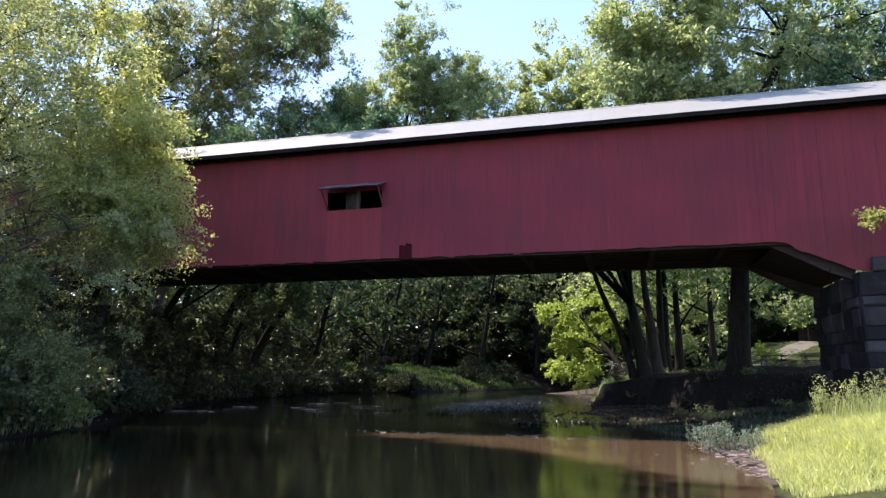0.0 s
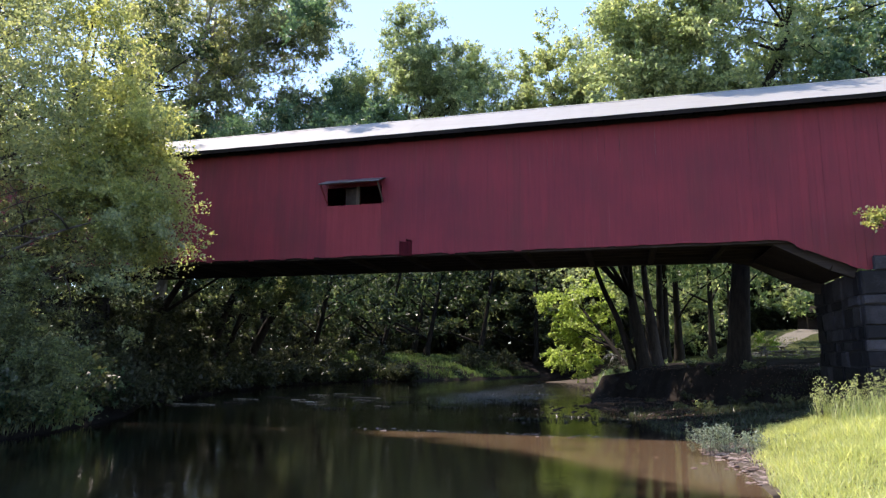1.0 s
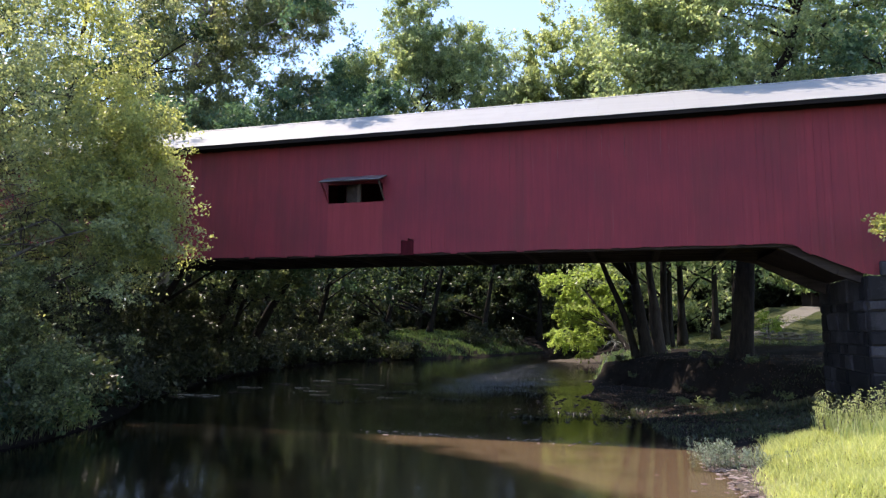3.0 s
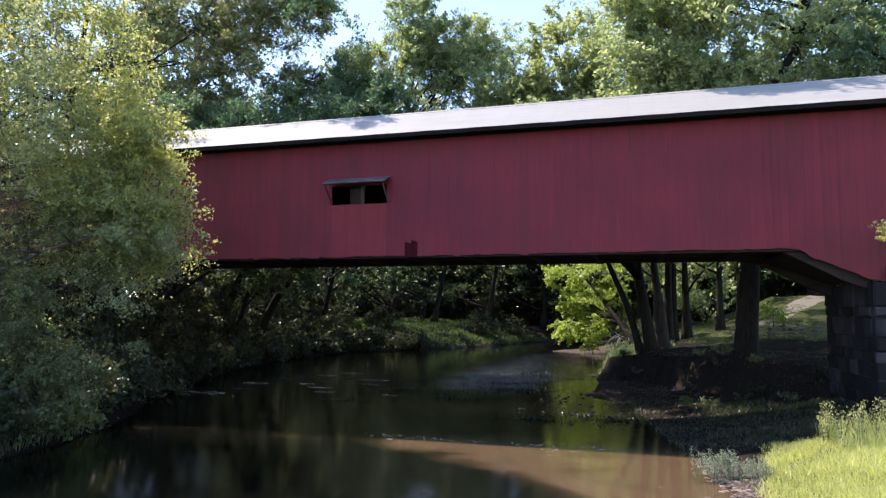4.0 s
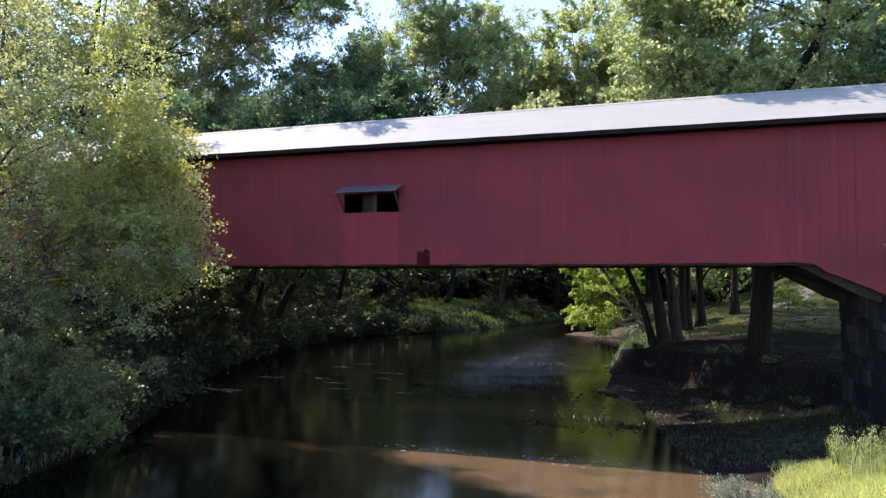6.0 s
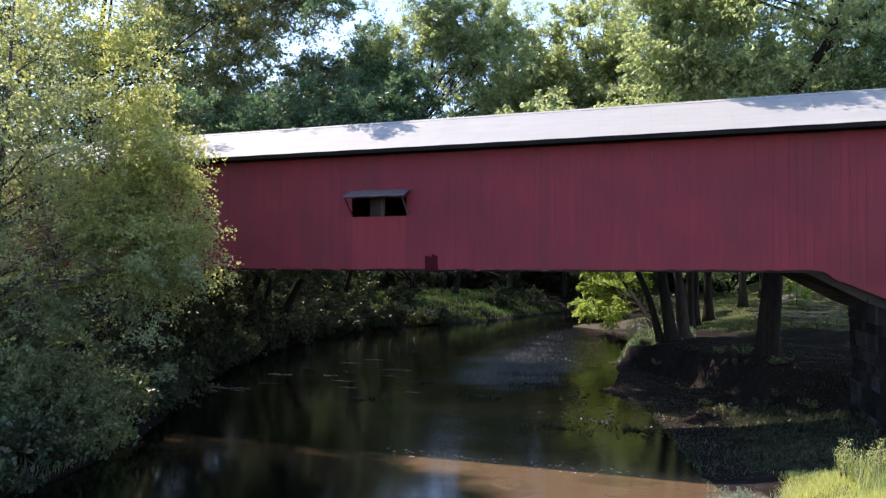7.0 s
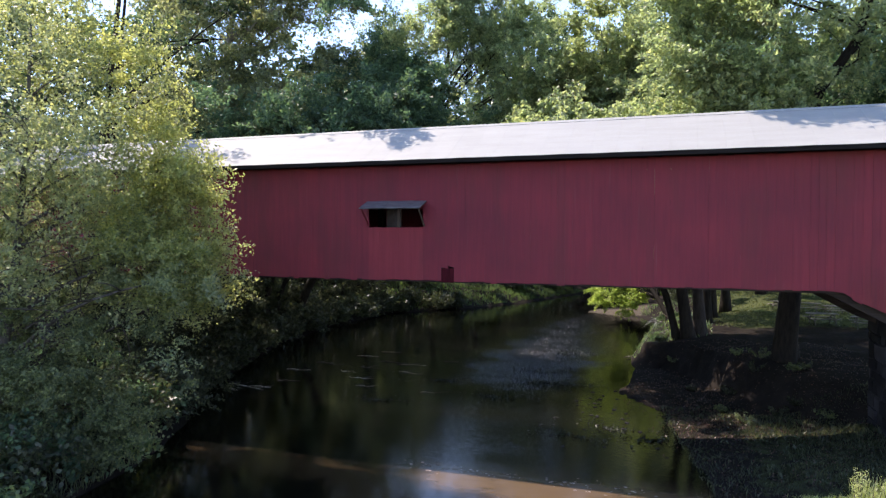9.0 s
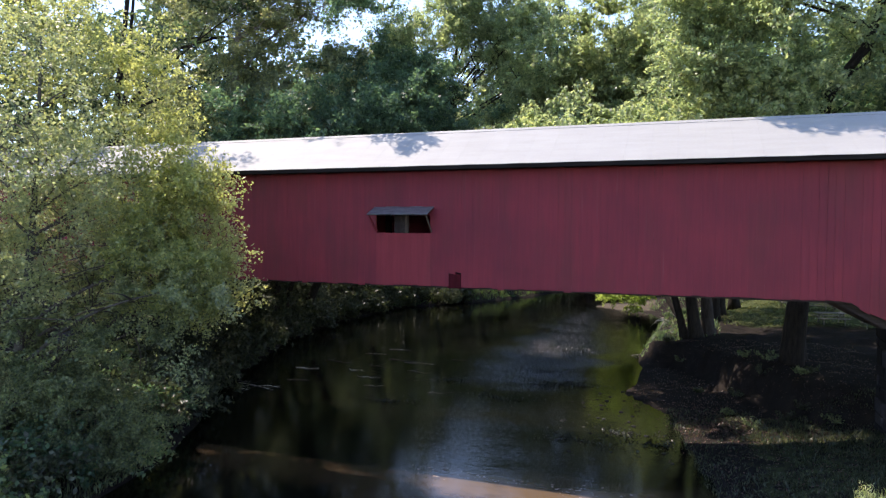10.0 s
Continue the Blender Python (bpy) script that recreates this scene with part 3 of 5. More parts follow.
for xa in (-11.86, -9.36):
    part("brace", Shape().beam((xa + 0.0, 24.68, 9.43), (xa + (0.02 if xa < -10 else -0.02), 25.37, 8.76), 0.045, 0.06), PLANKWOOD if xa > -10 else RED, window)
part("post", Shape().box(-10.82, -10.56, WALL_Y + 0.09, WALL_Y + 0.14, WIN_Z0, WIN_Z1), TIMBER_Y, window, "dark weathered plank")
part("post", Shape().box(-10.555, -10.43, WALL_Y - 0.02, WALL_Y + 0.10, WIN_Z0 + 0.004, WIN_Z1 - 0.004), PLANKWOOD, window, "weathered post")

# roof: ribbed sheets on purlins and rafters
roof = part("roof", Shape().box(X0, X1, RIDGE_Y - 0.02, RIDGE_Y + 0.02, RIDGE_Z - 0.33, RIDGE_Z - 0.13), TIMBER, bridge, "white painted ribbed metal roof")
for side in (1, -1):
    for fr in (0.04, 0.35, 0.68, 0.97):
        y = RIDGE_Y - side * (RIDGE_Y - EAVE_Y) * (1 - fr)
        z = EAVE_Z + (RIDGE_Z - EAVE_Z) * fr - 0.075
        part("purlin", Shape().box(X0, X1, y - 0.05, y + 0.05, z - 0.035, z + 0.035), TIMBER, roof)
x = X0 + 0.3
while x < X1:
    for side in (1, -1):
        a = Vector((x, RIDGE_Y - side * (RIDGE_Y - EAVE_Y - 0.12), EAVE_Z - 0.13 + 0.12 * 0.55))
        b = Vector((x, RIDGE_Y - side * 0.02, RIDGE_Z - 0.20))
        part("rafter", Shape().beam(a, b, 0.07, 0.12), TIMBER_Y, bridge)
    x += 1.22
part("fascia", Shape().box(X0, X1, EAVE_Y + 0.015, EAVE_Y + 0.04, EAVE_Z - 0.16, EAVE_Z - 0.025), EAVE_WOOD, bridge, "eave board coloured dark for the shade under the roof edge")
part("wall_plate", Shape().box(X0, X1, WALL_Y + 0.14, WALL_Y + 0.36, 11.05, 11.42), TIMBER, bridge)


def roof_sheet(x0, x1, side, lift):
    """One sheet with raised ribs, a little warped."""
    s = Shape()
    cols = [(x0, 0), (x0 + 0.03, 0.004), (x0 + 0.06, 0)]
    xm = (x0 + x1) / 2
    cols += [(xm, 0.002), (x1 + 0.01, 0.003)]
    n = Vector((0, -side * (RIDGE_Z - EAVE_Z), RIDGE_Y - EAVE_Y)).normalized()
    rows = 4
    for r in range(rows + 1):
        f = r / rows
        for x, h in cols:
            p = Vector((x, RIDGE_Y - side * (RIDGE_Y - EAVE_Y) * (1 - f), EAVE_Z + (RIDGE_Z - EAVE_Z) * f))
            p += n * (h + lift + 0.005 * math.sin(x * 3.1 + f * 5))
            s.v.append(tuple(p))
    m = len(cols)
    for r in range(rows):
        for k in range(m - 1):
            a = r * m + k
            q = (a, a + 1, a + 1 + m, a + m)
            s.f.append(q if side > 0 else q[::-1])
    k0 = len(s.v)
    s.v += [tuple(Vector(p) - n * 0.014) for p in s.v[:k0]]
    s.f += [tuple(i + k0 for i in q)[::-1] for q in s.f[:]]
    for k in range(m - 1):
        s.f.append((k + 1, k, k + k0, k + 1 + k0))
    return s


rng = random.Random(9)
x = X0
while x < X1:
    part("roof_sheet", roof_sheet(x, x + 0.92, 1, rng.uniform(0, 0.002)), ROOF, roof)
    part("roof_sheet", roof_sheet(x, x + 0.92, -1, rng.uniform(0, 0.002)), ROOF, roof)
    x += 0.92
for k in range(26):
    ridge_cap = Shape()
    xa = X0 + k * 2.95
    c = [Vector((x, RIDGE_Y + y, RIDGE_Z + z)) for x in (xa, xa + 2.97) for y, z in ((-0.22, -0.112), (-0.22, -0.100), (0.0, 0.010), (0.0, 0.022))]
    ridge_cap.hexa(c)
    c = [Vector((x, RIDGE_Y + y, RIDGE_Z + z)) for x in (xa, xa + 2.97) for y, z in ((0.0, 0.010), (0.0, 0.022), (0.22, -0.112), (0.22, -0.100))]
    ridge_cap.hexa(c)
    part("ridge_cap", ridge_cap, ROOF, roof)

# floor, chords, floor beams, arches
part("deck", Shape().box(X0, X1, 25.90, 30.10, 6.81, 6.87), TIMBER_Y, bridge, "plank deck")
for y in (25.72, 30.28):
    part("bottom_chord", Shape().box(X0, X1, y - 0.16, y + 0.16, 6.475, 6.79), TIMBER, bridge, "heavy dark bottom chord")
x = X0 + 0.8
while x < X1:
    part("floor_beam", Shape().box(x - 0.11, x + 0.11, 25.55, 30.45, 6.462, 6.655), TIMBER_Y, bridge)
    x += 2.44
for y in (26.3, 27.2, 28.0, 28.8, 29.7):
    part("stringer", Shape().box(X0, X1, y - 0.07, y + 0.07, 6.658, 6.805), TIMBER, bridge)
for y in (25.90, 30.10):
    arch = Shape()
    up = 0.42 if y < 27 else 0.25
    pts = [(7.7, y, 5.0 + up), (7.0, y, 5.28 + up), (6.2, y, 5.72 + up), (5.2, y, 6.26 + up), (4.0, y, 6.75), (2.4, y, 7.35), (0.2, y, 8.0)]
    for p, q in zip(pts, pts[1:]):
        arch.beam(p, q, 0.30, 0.46)
    part("arch_timber", arch, TIMBER, bridge, "curved laminated arch timber")
# boards added to close the gap between the arches with a dark fill
for (xa, za), (xb, zb) in (((7.66, 5.44), (6.2, 6.0)), ((6.2, 6.0), (5.2, 6.40))):
    part("arch_planking", Shape().hexa([Vector((x, y, z + dz)) for x, z in ((xa, za), (xb, zb)) for y in (26.06, 29.94) for dz in (0, 0.05)]), TIMBER, bridge)
for k in range(30):
    x = X0 + 0.8 + k * 2.44
    for y in (25.80, 30.20):
        part("truss_post", Shape().box(x - 0.13, x + 0.13, y - 0.10, y + 0.10, 6.82, 11.05), TIMBER, bridge)

# ---- stone piers ----
def stone_pier(x0, x1, y0, y1, z0, z1, steps, seed, label):
    """Courses of squared stone with recessed joints round a mortar core; steps: (x from, top) of a raised part."""
    r = random.Random(seed)
    pier = thing("stone_pier", label, "pier")
    core = Shape().box(x0 + 0.06, x1 - 0.06, y0 + 0.06, y1 - 0.06, z0, z1 - 0.05)
    if steps:
        core.box(steps[0] + 0.06, x1 - 0.06, y0 + 0.02, y0 + 0.09, z1 - 0.05, steps[1] - 0.05)
    core = part("core", core, MORTAR, pier)

    def course(za, zb, xa, xb, ya, yb, faces):
        h = 0.012
        for face, lo, hi in faces:
            p = lo
            while p < hi - 0.05:
                q = min(p + r.uniform(0.45, 1.45), hi)
                if hi - q < 0.3:
                    q = hi
                o = r.uniform(-0.06, 0.05)
                s = Shape()
                g = 0.045
                if face == "front":
                    bx = (p + h, q - h, ya + o, ya + 0.28, za + h, zb - h)
                elif face == "left":
                    bx = (xa + o, xa + 0.28, p + h, q - h, za + h, zb - h)
                else:
                    bx = (p + h, q - h, yb - 0.28, yb - o, za + h, zb - h)
                a, b, c, d, e, f = bx
                # chamfered outward face
                if face == "left":
                    v = [Vector((a, c + g, e + g)), Vector((a, c + g, f - g)), Vector((a, d - g, e + g)), Vector((a, d - g, f - g))]
                    w = [Vector((a + g, c, e)), Vector((a + g, c, f)), Vector((a + g, d, e)), Vector((a + g, d, f))]
                    z = [Vector((b, c, e)), Vector((b, c, f)), Vector((b, d, e)), Vector((b, d, f))]
                else:
                    fy, ny, ky = (c, c + g, d) if face == "front" else (d, d - g, c)
                    v = [Vector((a + g, fy, e + g)), Vector((a + g, fy, f - g)), Vector((b - g, fy, e + g)), Vector((b - g, fy, f - g))]
                    w = [Vector((a, ny, e)), Vector((a, ny, f)), Vector((b, ny, e)), Vector((b, ny, f))]
                    z = [Vector((a, ky, e)), Vector((a, ky, f)), Vector((b, ky, e)), Vector((b, ky, f))]
                s.v = [tuple(pp + Vector((r.uniform(-1, 1), r.uniform(-1, 1), r.uniform(-1, 1))) * 0.022) for pp in v + w + z]
                s.f = [(0, 1, 3, 2), (0, 4, 5, 1), (1, 5, 7, 3), (3, 7, 6, 2), (2, 6, 4, 0), (4, 8, 9, 5), (5, 9, 11, 7), (7, 11, 10, 6), (6, 10, 8, 4), (8, 10, 11, 9)]
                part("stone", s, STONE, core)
                p = q

    z = z0
    while z < z1 - 0.1:
        zt = min(z + r.uniform(0.34, 0.72), z1)
        if z1 - zt < 0.25:
            zt = z1
        course(z, zt, x0, x1, y0, y1, [("front", x0, x1), ("left", y0 + 0.29, y1), ("back", x0, x1)])
        z = zt
    if steps:
        z = z1
        while z < steps[1] - 0.1:
            zt = min(z + 0.45, steps[1])
            course(z, zt, steps[0], x1, y0 - 0.12, y1, [("front", steps[0], x1)])
            z = zt
    return pier


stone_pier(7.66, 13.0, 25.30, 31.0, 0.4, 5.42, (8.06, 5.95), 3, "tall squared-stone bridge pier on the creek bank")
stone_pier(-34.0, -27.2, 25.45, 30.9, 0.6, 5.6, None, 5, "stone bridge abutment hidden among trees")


# ---- trees ----
def bend(a, b, sag, rng, steps=6):
    """A wavering line from a to b that leaves a upward and droops by sag."""
    a, b = Vector(a), Vector(b)
    out, ln = [], (b - a).length
    off = Vector((rng.normal(), rng.normal(), rng.normal() * 0.5)) * ln * 0.06
    for i in range(steps + 1):
        f = i / steps
        p = a.lerp(b, f) + off * math.sin(math.pi * f) + Vector((0, 0, sag * ln * math.sin(math.pi * f)))
        out.append(p)
    return out


def tree(seed, base, path, radius, crowns, count, size, leaf, bark, label, clump=1.1, limbs=16, clumps=90, name="tree", lean_leaves=0.5, group="", hollow=0.45, flat=0.62, rise=0.12, flare=0.45):
    """A tree: a tapered trunk along path, limbs out to some of the clumps, and clumps of leaves filling the crown's bodies.
    crowns: (x, y, z, rx, ry, rz, weight)."""
    rng = np.random.default_rng(seed)
    small = base[1] > 24
    count = int(count * (1.25 if small else 1.0))
    bz = on_ground(base[0], base[1]) - 0.25
    ob = thing(name, label, "tree" if name == "tree" else "shrub", group, at=(base[0], base[1], bz))
    org = Vector((base[0], base[1], bz))
    pts = [org] + [Vector(p) for p in path]
    # smooth the trunk's line
    fine = []
    for i in range(len(pts) - 1):
        p0, p1, p2, p3 = pts[max(i - 1, 0)], pts[i], pts[i + 1], pts[min(i + 2, len(pts) - 1)]
        for k in range(5):
            t = k / 5
            fine.append(0.5 * ((2 * p1) + (p2 - p0) * t + (2 * p0 - 5 * p1 + 4 * p2 - p3) * t * t + (3 * p1 - p0 - 3 * p2 + p3) * t ** 3))
    fine.append(pts[-1])
    n = len(fine)
    wood = Shape()
    rad = [radius * (1.0 - 0.88 * (i / (n - 1)) ** 0.9) * (1 + flare * max(0, 1 - i / 2.2)) for i in range(n)]
    wood.tube([p - org for p in fine], rad, 11)
    part("trunk", wood, bark, ob, smooth=True)
    # clump centres
    wsum = sum(c[6] for c in crowns)
    centres, outward = [], []
    for cx, cy, cz, rx, ry, rz, w in crowns:
        k = max(3, int(clumps * w / wsum))
        d = rng.normal(size=(k, 3))
        d /= np.linalg.norm(d, axis=1)[:, None]
        r = hollow + (1 - hollow) * rng.random(k) ** 0.6
        # boughs that reach further on some sides and fall short on others
        lump = np.sin(d @ (rng.normal(size=(3, 5)) * 2.6) + rng.uniform(0, 6.28, 5)).mean(axis=1)
        r *= (1 + 0.75 * lump) * (1 + 0.14 * rng.normal(size=k))
        centres.append(np.array((cx, cy, cz)) + d * r[:, None] * np.array((rx, ry, rz)))
        outward.append(d * np.array((1, 1, 0.55)))
    centres, outward = np.concatenate(centres), np.concatenate(outward)
    # limbs
    zs = np.array([p.z for p in fine])
    for c in centres[rng.permutation(len(centres))[:limbs]]:
        c = Vector(c)
        want = c.z - 0.55 * (Vector((c.x, c.y)) - Vector((fine[n // 2].x, fine[n // 2].y))).length
        i = int(np.clip(np.argmin(np.abs(zs - want)), n // 4, n - 2))
        tw = Shape()
        line = bend(fine[i], c, 0.06, rng)
        r0 = min(rad[i] * 0.55, 0.012 * (c - fine[i]).length + 0.02)
        tw.tube([p - org for p in line], [r0 * (1 - 0.8 * j / (len(line) - 1)) for j in range(len(line))], 6)
        for j in (3, 4, 5):
            e = Vector(line[j]) + Vector(rng.normal(size=3)) * clump * 1.2 + Vector((0, 0, 0.4))
            l2 = bend(line[j], e, 0.05, rng, 3)
            tw.tube([p - org for p in l2], [r0 * 0.4, r0 * 0.3, r0 * 0.2, r0 * 0.1], 4)
        part("limb", tw, bark, ob, smooth=True)
    # leaves: sprays along short twigs inside each clump
    kc = len(centres)
    per = rng.gamma(3.0, 1.0, kc)
    per = np.maximum(6, per / per.sum() * count).astype(int)
    ci = np.repeat(np.arange(kc), per)
    rc = clump * rng.uniform(0.6, 1.35, kc)
    sprays = 7
    sd = rng.normal(size=(kc, sprays, 3)) * 0.75 + outward[:, None, :] * 0.8
    sd[:, :, 2] = sd[:, :, 2] * flat + rise
    sd /= np.linalg.norm(sd, axis=2)[:, :, None] + 1e-6
    m = len(ci)
    f = rng.random(m) ** 0.75
    droop = np.stack([0 * f, 0 * f, -0.28 * f * f * (1 - min(rise, 1))], axis=1)
    pos = centres[ci] + (sd[ci, rng.integers(0, sprays, m)] * 1.6 + droop) * (rc[ci] * f)[:, None]
    pos += rng.normal(size=(m, 3)) * (rc[ci] * (0.24 - 0.13 * f))[:, None] * np.array((1, 1, 0.8))
    gz0 = terrain(pos[:, 0], pos[:, 1])
    pos[:, 2] = np.maximum(pos[:, 2], np.maximum(gz0, 0) + 0.1 + 0.3 * rng.random(m))
    co = leaves(rng, pos - np.array(org), size, lean_leaves, small=small)
    part("crown", quads_mesh("crown", co, leaf), leaf, ob)
    return ob


# near tree on the left bank, its boughs over the water
tree(11, (-22.5, 17.0), [(-22.3, 17.1, 3), (-21.6, 17.2, 7), (-20.8, 17.0, 11), (-20.2, 16.8, 15.5)], 0.26,
     [(-21, 16.6, 13.0, 4.4, 3.0, 4.4, 1.25), (-19.2, 19.0, 9.6, 2.4, 2.2, 2.0, 1.0), (-19.0, 19.4, 6.8, 2.5, 1.9, 1.5, 0.8), (-24, 17, 8, 3.5, 3, 4, 1.4), (-20.6, 17.6, 7.4, 3.8, 2.6, 2.6, 0.9)],
     82000, 0.12, LEAF_NEAR, BARK_GREY, "leafy maple leaning from the creek bank, yellowing at its edges", 0.95, 44, 240, hollow=0.25, rise=0.2)
# maple's lower boughs, split off in darker leaves that carry their shade
tree(10, (-23.4, 18.2), [(-22.6, 18.0, 2.0), (-21.2, 17.7, 3.8), (-19.6, 17.5, 5.0)], 0.12,
     [(-19.9, 17.6, 4.4, 3.8, 2.4, 1.9, 1.8), (-18.8, 17.4, 1.9, 2.8, 1.6, 1.3, 1.6), (-22.0, 16.6, 2.0, 2.6, 1.6, 1.6, 1.2)],
     62000, 0.11, LEAF_GREY, BARK_GREY, "lower boughs of the near maple in shade-darkened grey green leaves", 0.5, 24, 240, hollow=0.15)
# bodies from x -18 to -16 paint the maple's sunlit edge in yellow leaves
tree(12, (-27.5, 16.5), [(-27.3, 16.6, 5), (-26.4, 16.8, 10), (-24.2, 17.2, 17)], 0.13,
     [(-26.5, 16.5, 12, 3.0, 2.4, 5, 1.4), (-21.4, 18.2, 17.0, 3.6, 1.8, 3.6, 1.6), (-18.8, 20.0, 13.4, 2.2, 1.4, 1.8, 0.9), (-17.0, 19.7, 9.7, 1.2, 1.2, 0.9, 1.6), (-16.4, 19.7, 7.9, 1.3, 1.2, 0.9, 2.1), (-17.7, 19.9, 11.1, 1.2, 1.0, 0.9, 1.0), (-16.4, 19.6, 6.4, 1.3, 1.1, 0.7, 1.5), (-18.0, 18.6, 8.6, 1.3, 1.0, 1.3, 0.9), (-19.5, 19.4, 15.6, 2.2, 1.4, 2.0, 0.6)],
     52000, 0.125, LEAF_YEL, BARK_GREY, "tall thin bank tree with golden green leaves, some painting the maple's sunlit edge", 0.78, 30, 230, hollow=0.2)
# sycamore behind the bridge
tree(13, (-32.5, 41.0), [(-32, 40.8, 6), (-31.2, 40.6, 14), (-30.0, 40.4, 22), (-28.6, 40.5, 31)], 0.62,
     [(-31, 40.5, 25, 7.0, 5, 8, 2.6), (-26.0, 41, 28.0, 4.6, 3.6, 4.6, 2.4), (-22.0, 41.5, 25.2, 2.0, 2.0, 1.6, 0.5), (-29, 40, 16, 6.5, 4.5, 4.5, 2), (-22.6, 42.5, 28, 3.2, 3, 2.4, 0.9), (-36, 41, 18, 5, 4, 7, 1.4), (-26.5, 40, 15.8, 3.8, 3, 3.6, 1.8), (-28.6, 40.6, 20.0, 3.0, 3, 3.6, 1.6), (-25.2, 41, 24.6, 2.6, 3, 1.8, 0.8), (-22.3, 41.5, 20.4, 1.8, 2, 1.7, 0.7), (-35, 42, 26, 4, 3, 5, 1.8)],
     98000, 0.215, LEAF_SYC, BARK_SYC, "tall sycamore with a pale mottled trunk and thinning leaves", 1.0, 34, 560, hollow=0.1)
# tree in the middle, behind the roof
tree(14, (-30.5, 49.5), [(-27.5, 49.2, 6), (-22, 48.5, 12), (-17, 48, 18), (-15, 47.8, 28.5)], 0.42,
     [(-15.3, 47.0, 26.2, 2.2, 1.8, 4.2, 1.5), (-15.2, 47.0, 22.4, 4.0, 2.2, 3.6, 2.4), (-11.4, 47.0, 22.8, 3.2, 2.2, 3.4, 2.2), (-15.5, 46.8, 17, 5.6, 2.8, 4.5, 1.3), (-20.5, 46, 17, 3.6, 3.5, 4.6, 1.0), (-19.6, 46, 22.4, 1.7, 2, 2.2, 0.7), (-9.5, 46.2, 17, 4, 2.4, 4.4, 1.2), (-19.2, 46.5, 19.8, 2.6, 2.8, 3.6, 1.0), (-8.2, 46.5, 21.0, 2.0, 2.2, 2.6, 0.7)],
     86000, 0.19, LEAF_FRESH, BARK, "tall green bank tree with an open pointed crown", 0.8, 34, 430, hollow=0.1, flat=0.8, rise=0.75)
tree(15, (-30.0, 44.0), [(-28.5, 44, 6), (-25, 43.8, 11), (-21.5, 43.5, 17)], 0.36,
     [(-22.0, 43.5, 16.2, 3.6, 3.0, 3.8, 2), (-16.6, 43.2, 15.6, 4.4, 3, 3.6, 2), (-25, 44, 10.5, 4.5, 3.2, 4, 2), (-26.6, 43.5, 14.5, 3.2, 3, 3.2, 1), (-19.8, 44, 20.2, 2.8, 2.4, 3.2, 1.2), (-23.6, 44, 18.2, 2.6, 2.4, 2.2, 1.1), (-17.4, 43.6, 18.8, 2.4, 2.0, 2.4, 0.7)],
     72000, 0.21, LEAF_DEEP, BARK, "dark green tree over the creek", 0.8, 24, 460, hollow=0.1)
# leaning trunks at the undercut bank and the yellow-topped crown above them
tree(16, (0.5, 45.6), [(-0.3, 45.5, 4.6), (-1.7, 45.5, 8.2), (-3.2, 45.6, 14), (-4.2, 45.6, 21)], 0.27,
     [(-3.9, 45.8, 21.4, 2.7, 2.6, 3.6, 2.2), (-6.2, 45.8, 18.4, 2.6, 2.4, 3.4, 1.4), (-1.6, 45.5, 18.5, 2.8, 3, 3.5, 1.8), (-8.0, 46, 17.6, 3.0, 3, 3.2, 1.6)],
     44000, 0.235, LEAF_LIGHT, BARK, "leaning creekside tree with a yellowing crown", 0.75, 26, 260, group="leaning trees", hollow=0.3, flat=0.8, rise=0.6)
# bodies nearer than y 41: canopy mostly hidden by the roof, added to shade the bank
tree(17, (1.15, 45.5), [(0.75, 45.4, 4.5), (0.25, 45.4, 8), (-0.6, 45.4, 14), (-1.5, 45.4, 19)], 0.46,
     [(-3.5, 45.6, 14.6, 4.2, 3, 3.4, 2), (1.0, 43.6, 15.5, 3, 2.4, 3.5, 1.2), (-8, 44, 13.6, 4, 2.6, 2.4, 1.2), (-5.0, 40.5, 14.0, 4.6, 3.0, 2.4, 1.8), (-0.5, 40.0, 13.5, 3.2, 2.6, 2.4, 1.3), (-4.6, 35.8, 13.3, 3.6, 2.0, 0.9, 1.0), (-0.8, 34.6, 13.3, 3.6, 2.0, 0.9, 1.0), (-7.5, 38.0, 13.3, 2.4, 2.0, 0.9, 0.6)],
     62000, 0.24, LEAF_FRESH, BARK, "leaning creekside tree with green leaves", 0.8, 24, 280, group="leaning trees")
# bodies past y 47 are added, mostly unseen, to shade the lawn
tree(18, (1.85, 46.3), [(1.7, 46.3, 4.5), (1.35, 46.3, 8), (1.1, 46.4, 15)], 0.5,
     [(2, 43.2, 16, 4, 2.4, 3.5, 1), (2.6, 47.6, 14.2, 4.0, 3.0, 1.6, 1), (5.4, 51.5, 14.6, 4.0, 3.0, 1.6, 0.5)], 32000, 0.22, LEAF_MID, BARK_MID, "straight dark creekside trunk with green crown", 1.0, 20, 130, group="leaning trees")
tree(19, (0.2, 54.8), [(-1.3, 56.3, 3.8), (-3.0, 58.4, 6.0), (-5.0, 60.8, 8.6)], 0.24,
     [(-2.9, 60, 7.8, 2.8, 2.2, 1.9, 1.6), (-5.0, 62, 5.6, 1.7, 1.9, 1.4, 1.0), (-5.6, 66, 2.9, 1.6, 1.8, 1.2, 1.1), (-3.8, 62, 4.2, 1.9, 1.6, 1.6, 1.0), (-4.0, 66, 2.3, 1.5, 1.3, 1.0, 0.7), (-6.2, 62, 7.6, 1.5, 1.6, 1.1, 0.5), (-2.0, 58.5, 5.0, 1.6, 1.5, 1.8, 0.7)],
     24000, 0.20, LEAF_LIME, BARK, "low bough of sunlit lime green leaves over the water", 0.5, 20, 190, group="leaning trees")
